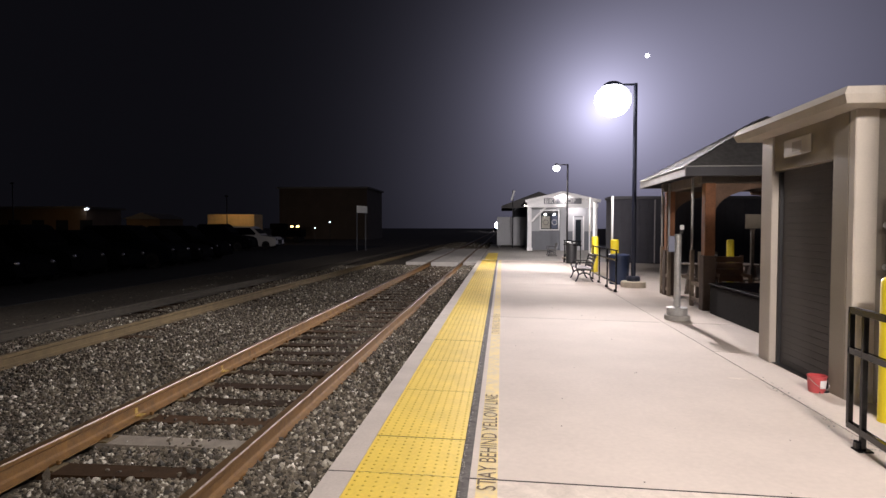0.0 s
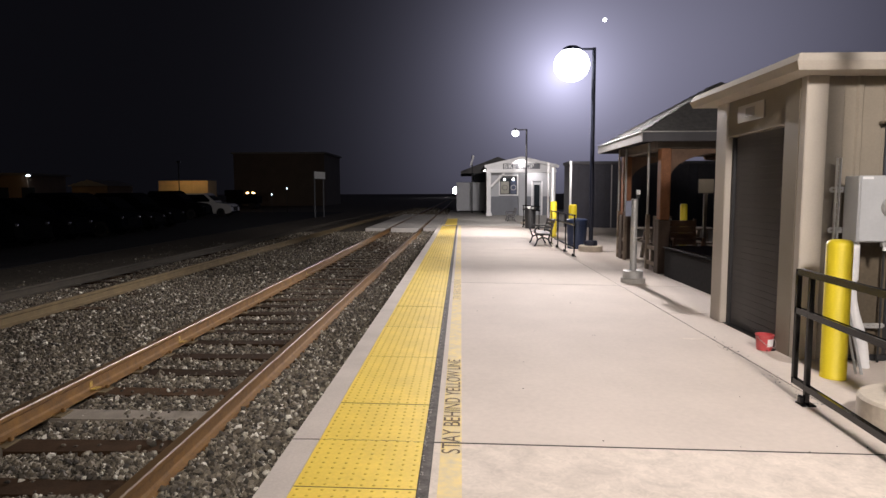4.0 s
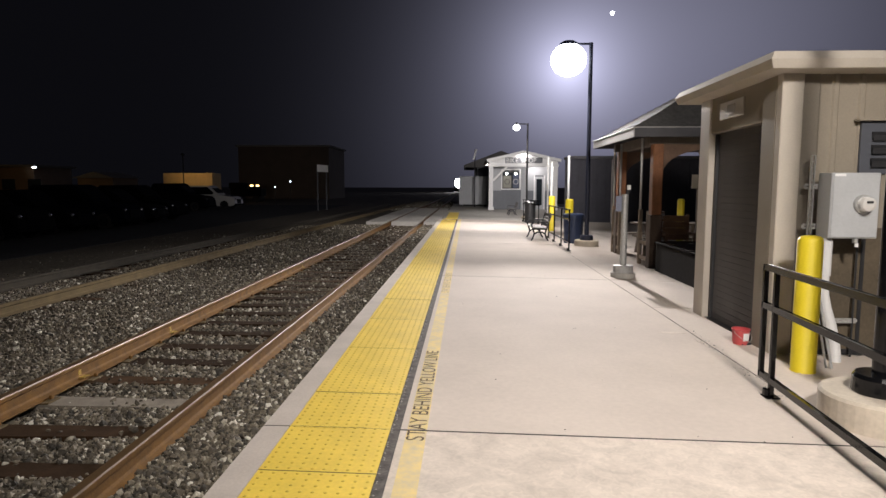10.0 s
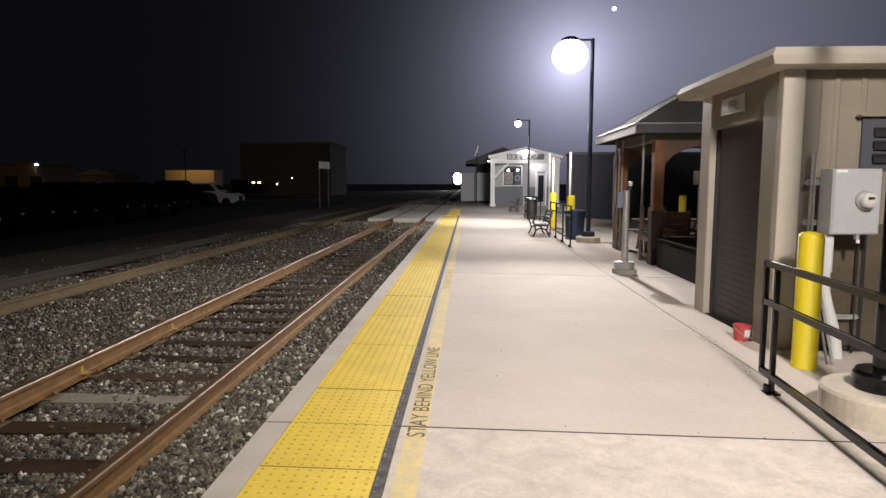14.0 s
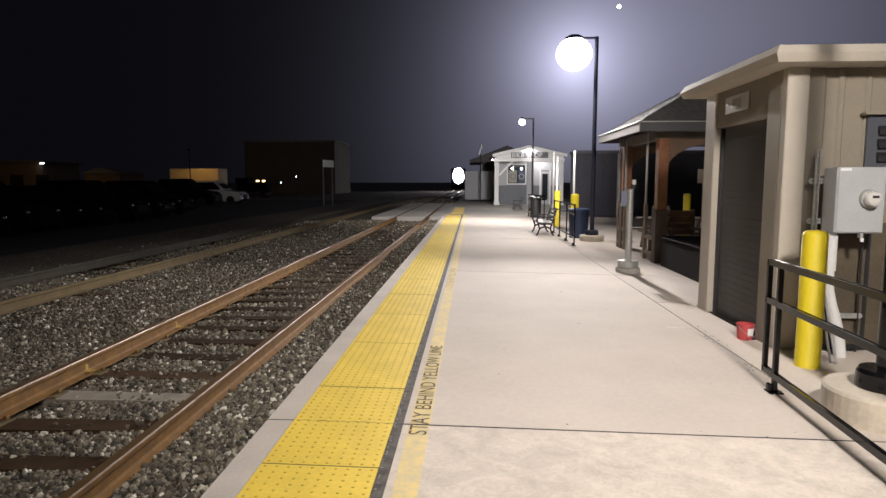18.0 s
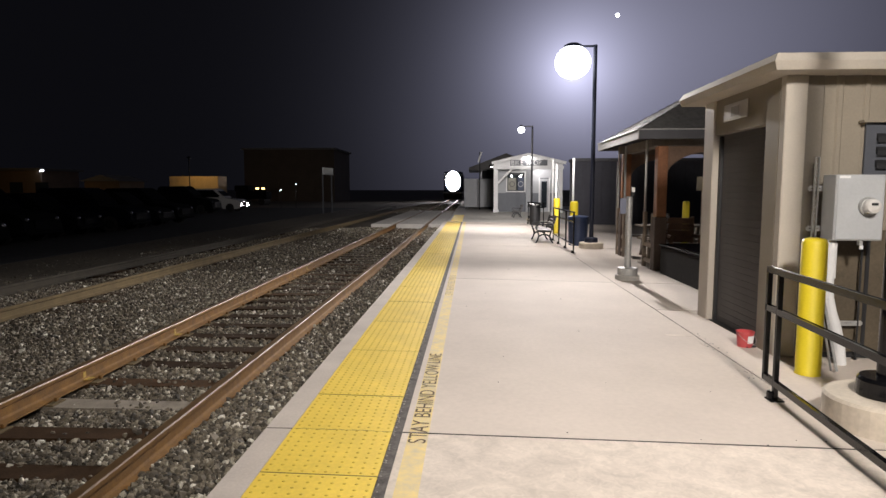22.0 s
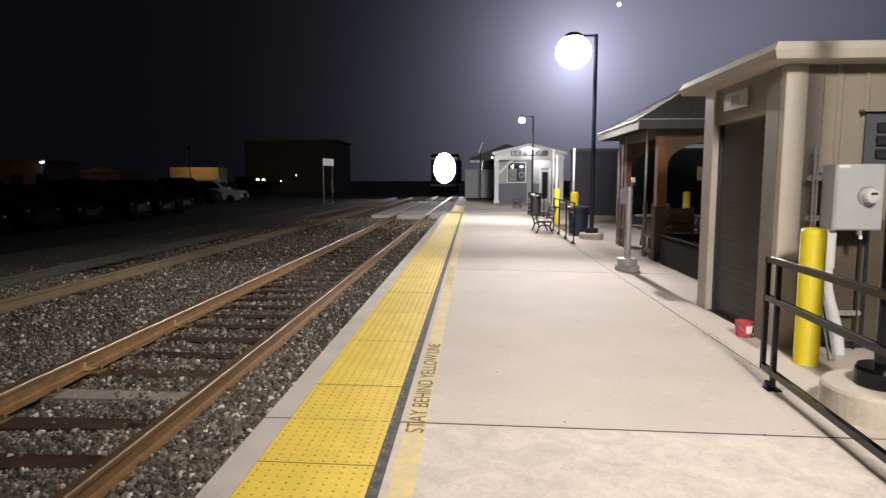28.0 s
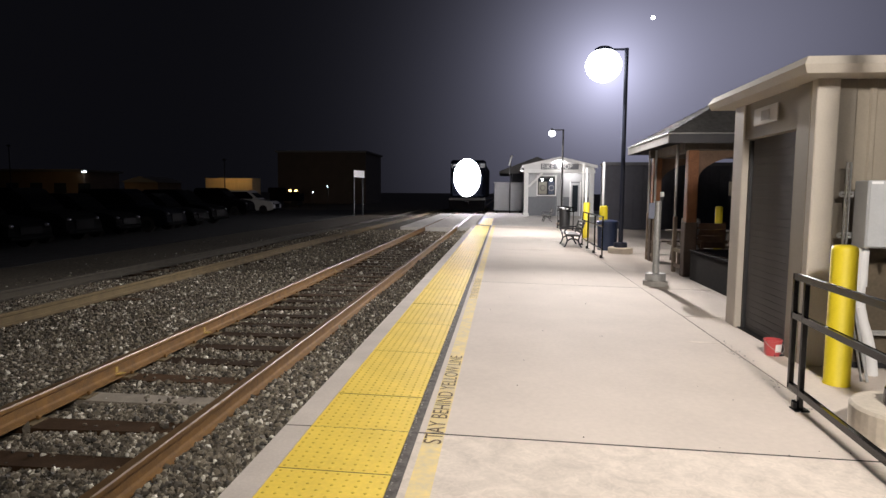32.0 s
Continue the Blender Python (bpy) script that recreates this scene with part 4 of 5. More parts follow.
def shelter():
    x0, y0 = 4.56, 12.05
    top = thing("open_shelter", x0, y0, floor_z(4.9), "open timber shelter with a hipped shingle roof over benches", "shelter")
    # cedar corner posts, the lower part coloured dark for the shed's shadow
    for px, py in ((0.06, 0.10), (0.06, 2.75), (2.9, 0.10), (2.9, 2.75)):
        p = part("post", boxm(px - 0.09, px + 0.098, py - 0.105, py + 0.105, 1.02, 2.34, bevel=0.012), CEDAR, top, "red-brown stained cedar post")
        part("post_casing", boxm(px - 0.115, px + 0.115, py - 0.115, py + 0.115, 0, 1.02, bevel=0.012), POST_SHADE, top, "lower post coloured dark for the shed's shadow")
        sx = 1 if px < 1.5 else -1
        arch = [(px + sx * (0.105 + 0.95 * (1 - math.cos(a))), 1.80 + 0.46 * math.sin(a)) for a in [math.pi / 2 * k / 8 for k in range(9)]]
        part("arched_brace", wedge(bmesh.new(), arch + [(px + sx * 1.10, 2.335), (px + sx * 0.105, 2.335)], py - 0.045, py + 0.045), SPANDREL, top, "brown arched timber brace")
    # grey half-height frames along the platform side
    for py in (0.78, 2.45, 3.05):
        up = part("upright", boxm(-0.055, 0.02, py - 0.035, py + 0.035, 0, 1.10, bevel=0.008), FRAMEWOOD, top)
        part("slim_post", tubem((-0.025, py, 1.101), (-0.025, py, 2.50), 0.024, n=10), GALV, up, "slim pale metal post above the timber")
        if py == 2.45:
            continue
        for zz in (0.12, 0.42):
            part("panel_rail", boxm(-0.04, 0.04, py - 0.56, py - 0.05, zz, zz + 0.075, bevel=0.006), FRAMEWOOD, top)
        for yy in (py - 0.56, py - 0.32):
            part("panel_stile", boxm(-0.03, 0.03, yy, yy + 0.06, 0.196, 0.419, bevel=0.006), FRAMEWOOD, top)
        part("panel_foot", boxm(-0.03, 0.03, py - 0.56, py - 0.49, 0, 0.119, bevel=0.006), FRAMEWOOD, top)
    # beams
    part("beam", boxm(-0.1, 3.1, 0.0, 0.18, 2.34, 2.52, bevel=0.01), SHELTERWOOD, top)
    part("beam", boxm(-0.1, 3.1, 2.68, 2.86, 2.34, 2.52, bevel=0.01), SHELTERWOOD, top)
    part("beam", boxm(0.0, 0.2, 0.183, 2.677, 2.34, 2.52, bevel=0.01), SHELTERWOOD, top)
    part("beam", boxm(2.8, 3.0, 0.183, 2.677, 2.34, 2.52, bevel=0.01), SHELTERWOOD, top)
    # roof
    ex0, ey0, ex1, ey1, ze, zr = -0.50, -0.42, 3.6, 3.12, 2.60, 3.74
    apex0, apex1 = (1.5, 1.2), (1.5, 1.6)
    bm = bmesh.new()
    vs = [bm.verts.new(p) for p in ((ex0, ey0, ze), (ex1, ey0, ze), (ex1, ey1, ze), (ex0, ey1, ze), (*apex0, zr), (*apex1, zr))]
    for f in ((0, 1, 4), (1, 2, 5, 4), (2, 3, 5), (3, 0, 4, 5)):
        bm.faces.new([vs[i] for i in f])
    bm.faces.new([vs[i] for i in (3, 2, 1, 0)])
    roof = part("roof", bm, SHINGLE, top, "grey asphalt-shingle hipped roof")
    # shingle courses on the slope that faces the track
    n = 16
    for k in range(n):
        t0, t1 = k / n, (k + 1.15) / n
        t1 = min(t1, 1)
        def edge(t):
            a = Vector((ex0, ey0, ze)).lerp(Vector((*apex0, zr)), t)
            b = Vector((ex0, ey1, ze)).lerp(Vector((*apex1, zr)), t)
            return a, b
        a, b = edge(t0)
        c, d = edge(t1)
        up = Vector((-0.57, 0, 0.82))
        bm = bmesh.new()
        w = [bm.verts.new(p) for p in (a + up * 0.022, b + up * 0.022, d + up * 0.006, c + up * 0.006, a + up * 0.004, b + up * 0.004)]
        bm.faces.new((w[0], w[1], w[2], w[3]))
        bm.faces.new((w[0], w[4], w[5], w[1]))
        part("shingle_course", bm, SHINGLE, roof)
    for (a, b) in (((ex0, ey0), (ex1, ey0)), ((ex0, ey1), (ex1, ey1)), ((ex0, ey0), (ex0, ey1)), ((ex1, ey0), (ex1, ey1))):
        # light and shade in the colour: south and north boards darker than the sides
        part("fascia", barm((*a, ze - 0.085), (*b, ze - 0.085), 0.035, 0.16), FASCIA_SHADE if a[1] == b[1] else FASCIA, top)
        part("drip_edge", barm((a[0], a[1], ze + 0.006), (b[0], b[1], ze + 0.006), 0.06, 0.018), GALV, top, "bright metal drip edge")
    return top


shelter()


def shelter_contents():
    z = floor_z(5.2)
    top = thing("wooden_bench", 5.12, 12.75, z, "brown timber bench with a plank back inside the shelter", "bench", "benches")
    for k in range(4):
        part("back_plank", boxm(-0.10, 0.42, 0.20, 0.235, 0.48 + 0.125 * k, 0.601 + 0.125 * k, bevel=0.006), BENCHWOOD, top)
    part("skirt_board", boxm(-0.10, 0.42, 0.21, 0.235, 0.05, 0.47, bevel=0.006), SHELTERWOOD, top)
    for k in range(3):
        part("seat_plank", boxm(-0.10, 0.42, -0.20 + 0.13 * k, -0.08 + 0.13 * k, 0.40, 0.435, bevel=0.006), BENCHWOOD, top)
    for u in (-0.13, 0.42):
        part("side_frame", bar(bar(bar(bar(bmesh.new(), (u, -0.18, 0), (u, -0.18, 0.62), 0.06), (u, 0.25, 0), (u, 0.27, 1.0), 0.06), (u, -0.22, 0.62), (u, 0.26, 0.62), 0.06), (u, -0.18, 0.37), (u, 0.25, 0.37), 0.06), BENCHWOOD, top)
    top = thing("picnic_table", 5.7, 14.6, z, "dark timber picnic table inside the shelter", "table")
    for k in range(5):
        part("top_plank", boxm(-0.8, 0.8, -0.36 + 0.145 * k, -0.23 + 0.145 * k, 0.70, 0.74, bevel=0.005), GREYWOOD, top)
    for s in (-1, 1):
        part("seat_plank", boxm(-0.8, 0.8, s * 0.68 - 0.12, s * 0.68 + 0.12, 0.42, 0.46, bevel=0.005), GREYWOOD, top)
        part("leg_frame", bar(bar(bar(bmesh.new(), (s * 0.6, -0.5, 0), (s * 0.6, -0.2, 0.7), 0.07), (s * 0.6, 0.5, 0), (s * 0.6, 0.2, 0.7), 0.07), (s * 0.6, -0.8, 0.40), (s * 0.6, 0.8, 0.40), 0.07), GREYWOOD, top)
    top = thing("planter_box", 5.2, 10.6, z, "low black planter box beside the shelter", "planter")
    part("box", boxm(-0.66, 0.9, -1.5, 1.15, 0, 0.52, bevel=0.015), RUBBER, top)
    part("rim", boxm(-0.68, 0.92, -1.52, 1.17, 0.522, 0.55, bevel=0.008), RUBBER, top)
    part("soil", boxm(-0.60, 0.84, -1.44, 1.09, 0.5505, 0.565), TIE, top)
    top = thing("notice_board", 5.75, 13.05, z, "small tan notice board on a thin post", "notice board")
    part("post", boxm(-0.03, 0.03, -0.03, 0.03, 0, 1.5), GREYWOOD, top)
    part("board", boxm(-0.16, 0.14, -0.06, -0.035, 1.52, 1.80, bevel=0.006), TAN, top)
    part("clip", boxm(-0.06, 0.04, -0.035, -0.03, 1.49, 1.6), GREYWOOD, top)
    top = thing("vending_crate", 4.92, 13.1, z, "pale crate standing behind the shelter post", "crate")
    for k in range(4):
        part("slat", boxm(-0.14, 0.14, -0.15, -0.13, 0.42 + 0.16 * k, 0.54 + 0.16 * k, bevel=0.004), PALE, top)
    bm = bmesh.new()
    for i in range(20):
        a, b = 2 * math.pi * i / 20, 2 * math.pi * (i + 1) / 20
        bar(bm, (0.16 * math.cos(a), -0.165, 0.52 + 0.16 * math.sin(a)), (0.16 * math.cos(b), -0.165, 0.52 + 0.16 * math.sin(b)), 0.025, 0.02)
    part("hoop", bm, BLACK, top, "dark round hoop")
    for s in (-1, 1):
        part("leg", boxm(s * 0.13 - 0.02, s * 0.13 + 0.02, -0.13, 0.13, 0, 1.06, bevel=0.004), GREYWOOD, top)


shelter_contents()

# ---------------------------------------------------------------- mid-distance things


def litter_bin(x, y, z, r, h, material, label, bars=False):
    top = thing("litter_bin", x, y, z, label, "litter bin", "litter bins")
    part("body", lathe([(r * 0.9, 0.0), (r * 0.92, 0.02), (r, h - 0.08)], 24), material, top)
    part("lid", lathe([(r * 1.08, h - 0.08), (r * 1.08, h - 0.02), (r * 0.9, h), (r * 0.3, h + 0.02)], 24), material, top)
    if bars:
        for s in (-0.08, 0.08):
            part("label", boxm(s - 0.05, s + 0.05, -r * 1.10, -r * 1.085, h - 0.07, h - 0.03), WHITE, top)


litter_bin(3.98, 17.3, floor_z(3.9), 0.27, 0.80, NAVY, "dark blue round litter bin beside a lamp post")
litter_bin(3.78, 26.9, floor_z(3.8), 0.24, 0.92, DARK, "black litter bin behind a railing", True)


def sign_post(x, y, z, h, w, label):
    top = thing("sign_post", x, y, z, label, "sign post", "sign posts")
    part("post", boxm(-0.03, 0.03, -0.03, 0.03, 0, h, bevel=0.005), WHITE, top)
    part("panel", boxm(-w / 2, w / 2, 0.032, 0.05, h - 1.1, h - 0.05, bevel=0.005), WHITE, top)


sign_post(4.33, 20.4, floor_z(4.3), 2.52, 0.052, "slim white post with a narrow white panel")
sign_post(4.14, 23.0, floor_z(4.1), 2.42, 0.05, "slim white post with a narrow white panel")
sign_post(4.40, 26.0, floor_z(4.4), 2.75, 0.055, "slim white post with a narrow white panel")


def shop():
    X, Y = 2.62, 44.0
    top = thing("shop_building", X, Y, TOR, "small gabled shop with white porch posts and lit gable", "shop")
    W = 4.8
    # rear block, with the front wall built round the window and door
    part("rear_block", boxm(0.25, W, 1.75, 8, 0, 3.47), SIDING, top)
    def wall(x0, x1, z0, z1, m, name="wall"):
        part(name, boxm(x0, x1, 1.55, 1.745, z0, z1), m, top)
    wall(0.25, 0.95, 1.36, 3.47, PALE)
    wall(2.35, 3.30, 1.36, 3.47, PALE)
    wall(0.95, 2.35, 2.90, 3.47, PALE)
    wall(4.10, W, 1.36, 3.47, PALE)
    wall(3.30, 4.10, 2.45, 3.47, PALE)
    wall(0.25, 3.30, 0, 1.355, SIDING, "wainscot")
    wall(4.10, W, 0, 1.355, SIDING, "wainscot")
    win = part("window", boxm(1.03, 2.27, 1.66, 1.70, 1.50, 2.84), GLASS, top, "shop window with warm lights behind")
    for a in ((0.95, 1.03, 1.42, 2.90), (2.27, 2.35, 1.42, 2.90), (1.03, 2.27, 1.42, 1.50), (1.03, 2.27, 2.84, 2.90)):
        part("frame", boxm(a[0], a[1], 1.50, 1.60, a[2], a[3]), WHITE, win)
    part("blind", boxm(1.05, 2.25, 1.63, 1.655, 2.66, 2.83), DARK, win)
    part("poster", boxm(1.10, 1.68, 1.645, 1.655, 1.56, 2.44), POSTER, win, "pale printed poster with a round motif")
    part("poster", boxm(1.80, 2.22, 1.645, 1.655, 1.55, 2.50), NAVY, win, "dark blue poster with a pale round motif")
    for px, pm in ((1.39, DARK), (2.01, PALE)):
        bm = bmesh.new()
        n = 20
        for i in range(n):
            a, b = 2 * math.pi * i / n, 2 * math.pi * (i + 1) / n
            vs = [bm.verts.new((px + r * math.cos(t), 1.642, 2.0 + r * math.sin(t))) for t, r in ((a, 0.16), (b, 0.16), (b, 0.20), (a, 0.20))]
            bm.faces.new(vs)
        part("motif", bm, pm, win)
    for px in (1.35, 2.0):
        part("window_lamp", tubem((px, 1.60, 2.58), (px, 1.66, 2.58), 0.07), BULB, win, "small lit lamp")
    door = part("door", boxm(3.38, 4.02, 1.62, 1.68, 0.0, 2.37), PALE, top)
    part("door_glass", boxm(3.50, 3.90, 1.60, 1.615, 0.3, 2.2), GLASS, door)
    for a in ((3.30, 3.38), (4.02, 4.10)):
        part("frame", boxm(a[0], a[1], 1.50, 1.60, 0, 2.45), WHITE, door)
    # porch
    post = part("porch_post", boxm(0.0, 0.30, 0.0, 0.26, 0.06, 3.02, bevel=0.02), WHITE, top)
    part("post_foot", boxm(-0.04, 0.36, -0.03, 0.30, 0, 0.22, bevel=0.02), WHITE, post)
    post = part("porch_post", boxm(W - 0.3, W, 0.0, 0.26, 0.06, 3.02, bevel=0.02), WHITE, top)
    part("post_foot", boxm(W - 0.36, W + 0.04, -0.03, 0.30, 0, 0.22, bevel=0.02), WHITE, post)
    part("porch_pier", boxm(2.30, 2.75, 0.5, 0.9, 0, 3.02, bevel=0.015), PALE, top)
    part("beam", boxm(-0.05, W + 0.05, -0.02, 0.26, 3.02, 3.24, bevel=0.015), WHITE, top)
    for x, s in ((0.3, 1),):
        part("brace", barm((x, 0.13, 2.05), (x + s * 0.95, 0.13, 3.02), 0.17, 0.15), WHITE, top)
    # gable
    apex, eave, over = 3.97, 3.38, 0.16
    gable = part("gable", wedge(bmesh.new(), ((0.0, 3.242), (W, 3.242), (W, eave), (W / 2, apex - 0.01), (0.0, eave)), 0.10, 0.20), WHITE, top)
    roof = bmesh.new()
    wedge(roof, ((-over, eave), (W / 2, apex), (W + over, eave), (W + over, eave + 0.13), (W / 2, apex + 0.14), (-over, eave + 0.13)), -0.35, 8.2)
    part("roof", roof, SHINGLE, top)
    for s in (0, 1):
        a = (-over if not s else W + over, -0.37, eave + 0.05)
        part("barge_board", barm(a, (W / 2, -0.37, apex + 0.06), 0.04, 0.2), WHITE, top)
    board = part("sign_board", boxm(1.14, 3.72, 0.03, 0.08, 3.27, 3.66, bevel=0.01), SIGNGREY, top, "grey sign board with raised letters")
    pen = X + 1.22
    for ch in "BIKE SHOP":
        if ch == " ":
            pen += 0.16
            continue
        ob, lo, hi = text_mesh(ch, 0.46, "letter", WHITE, board)
        ob.matrix_world = Matrix.Translation((pen - lo * 0.88, Y + 0.02, TOR + 3.31)) @ Euler((radians(90), 0, 0)).to_matrix().to_4x4() @ Matrix.Diagonal((0.88, 1, 1, 1))
        pen += (hi - lo) * 0.88 + 0.06
    # unseen lamp, added under the apex where the gable is brightest
    part("gable_lamp", boxm(2.28, 2.52, -0.30, -0.22, 3.82, 3.86, bevel=0.01), BULB, top, "small added lamp that lights the gable")
    part("eave_lamp", boxm(-0.20, -0.13, -0.20, -0.13, 3.13, 3.19, bevel=0.015), BULB, top, "small lit lamp under the eave")
    return top


shop()
lamp("sign_light", "AREA", look((5.02, 43.74, 3.60), (5.02, 44.1, 3.52)), 12, COOL, 0.5)
lamp("porch_light", "POINT", pose(5.9, 44.75, 2.85), 55, COOL, 0.1)


def beyond():
    top = thing("storage_container", 1.75, 52, TOR, "pale grey storage container behind the crossing", "container")
    part("body", boxm(-1.3, 1.1, 0, 6, 0.15, 2.5, bevel=0.02), PALE, top)
    for k in range(12):
        part("rib", boxm(-1.25 + k * 0.2, -1.17 + k * 0.2, -0.03, 0, 0.2, 2.45), PALE, top)
    for s in (-1.1, 0.9):
        part("skid", boxm(s - 0.1, s + 0.1, 0.05, 5.9, 0, 0.15), DARK, top)
    top = thing("dark_depot", 5.72, 28.75, -0.32, "unlit low slate-dark depot building beyond the shelter", "building")
    part("wall", boxm(0, 10, 0, 1.3, 0, 3.02), HOARDING, top)
    for k in range(24):
        part("board", boxm(0.01 + 0.41 * k, 0.39 + 0.41 * k, -0.02, -0.001, 0.25, 3.0), HOARDING, top)
    part("plinth", boxm(0, 10, -0.05, 0, 0, 0.24), HOARDING, top)
    part("roof", boxm(-0.06, 10.1, -0.12, 1.36, 3.021, 3.16, bevel=0.02), FASCIA_SHADE, top)
    part("downpipe", tubem((1.9, -0.07, 0.1), (1.9, -0.07, 3.0), 0.028), FASCIA, top, "pale thin downpipe")
    top = thing("back_building", 2.0, 58, TOR, "dark low building with a pitched roof behind the shop", "building")
    part("wall", boxm(0, 5, 0, 9, 0, 3.4), SIDING, top)
    part("roof", wedge(bmesh.new(), ((-1.2, 3.4), (5.6, 3.4), (5.6, 3.6), (2.2, 4.9), (-1.2, 3.6)), -0.6, 9.6), SHINGLE, top)
    top = thing("tilted_sign", 1.72, 50.5, TOR, "small tilted white sign on a dark pole", "sign")
    part("pole", tubem((0, 0, 0), (0, 0, 4.6), 0.045), DARK, top)
    part("panel", boxm(-0.06, 0.06, -0.1, -0.05, -0.42, 0.42, m=pose(0, 0, 4.2, 0, 16, 0)), WHITE, top)
    top = thing("track_sign", -10.1, 48.3, BALLAST - 0.05, "white trackside board on two posts", "sign", rz=0)
    m = pose(0, 0, 0, 0, 0, 78)
    part("board", boxm(-0.95, 0.95, -0.03, 0.03, 2.98, 3.52, bevel=0.01, m=m), WHITE, top)
    for s in (-0.8, 0.8):
        part("post", boxm(s - 0.04, s + 0.04, 0.03, 0.10, 0, 3.5, m=m), SIGNGREY, top)


beyond()

# ---------------------------------------------------------------- parking lot


def car(x, y, rz, paint, label, tall=1.0):
    z = BALLAST - 0.035
    top = thing("parked_car", x, y, z, label, "car", "parked cars", rz)
    W = 1.86
    body = wedge(bmesh.new(), ((-2.33, 0.42), (-2.25, 0.95 * tall), (-1.2, 1.02 * tall), (0.9, 1.02 * tall), (2.05, 0.90 * tall), (2.32, 0.70 * tall), (2.36, 0.38), (2.0, 0.24), (-2.1, 0.24)), -W / 2, W / 2)
    bmesh.ops.bevel(body, geom=list(body.edges), offset=0.06, segments=2, affect="EDGES")
    part("body", body, paint, top)
    rear = -2.0
    cab = wedge(bmesh.new(), ((rear - 0.1, 1.0 * tall), (rear + 0.25, 1.68 * tall), (0.15, 1.70 * tall), (1.0, 1.0 * tall)), -W / 2 + 0.12, W / 2 - 0.12)
    bmesh.ops.bevel(cab, geom=list(cab.edges), offset=0.07, segments=2, affect="EDGES")
    part("cabin", cab, paint, top)
    for s in (-1, 1):
        g = wedge(bmesh.new(), ((rear + 0.15, 1.06 * tall), (rear + 0.40, 1.58 * tall), (0.05, 1.60 * tall), (0.72, 1.06 * tall)), s * (W / 2 - 0.125), s * (W / 2 - 0.105))
        part("side_window", g, CARGLASS, top)
        part("mirror", boxm(0.55, 0.72, s * (W / 2 - 0.06) - 0.09, s * (W / 2 - 0.06) + 0.09, 1.02 * tall, 1.16 * tall, bevel=0.03), paint, top)
        lens = bmesh.new()
        bmesh.ops.create_uvsphere(lens, u_segments=16, v_segments=10, radius=0.085)
        for v in lens.verts:
            v.co = Vector((v.co.x * 0.7 + 2.29, v.co.y + s * 0.70, v.co.z * 0.8 + 0.73 * tall))
        part("headlight", lens, HEADLAMP, top, smooth=True)
        for wx in (-1.45, 1.45):
            wheel = part("wheel", tubem((wx, s * (W / 2 - 0.22), 0.345), (wx, s * (W / 2 + 0.012), 0.345), 0.345, n=24), RUBBER, top)
            part("rim", tubem((wx, s * (W / 2 + 0.0), 0.345), (wx, s * (W / 2 + 0.02), 0.345), 0.21, n=16), CHROME, wheel)
    part("windscreen", boxm(-0.01, 0.01, -0.70, 0.70, -0.30, 0.30, m=pose(0.62, 0, 1.34 * tall, 0, -50, 0)), CARGLASS, top)
    part("grille", boxm(2.30, 2.375, -0.45, 0.45, 0.45, 0.72 * tall, bevel=0.02), CARGLASS, top)
    part("grille_bar", boxm(2.37, 2.385, -0.22, 0.22, 0.60 * tall, 0.615 * tall), CARBLACK, top)
    part("bumper", boxm(2.26, 2.42, -0.85, 0.85, 0.30, 0.44, bevel=0.03), CARBLACK, top)
    return top


car(-20.1, 51.0, 0, CARWHITE, "white sport utility car parked in the dark lot", 1.12)
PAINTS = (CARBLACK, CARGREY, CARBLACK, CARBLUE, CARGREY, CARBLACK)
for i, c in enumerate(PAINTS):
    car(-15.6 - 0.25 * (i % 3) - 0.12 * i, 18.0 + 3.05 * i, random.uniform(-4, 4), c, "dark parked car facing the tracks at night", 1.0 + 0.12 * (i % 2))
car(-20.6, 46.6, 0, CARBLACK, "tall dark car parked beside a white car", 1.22)


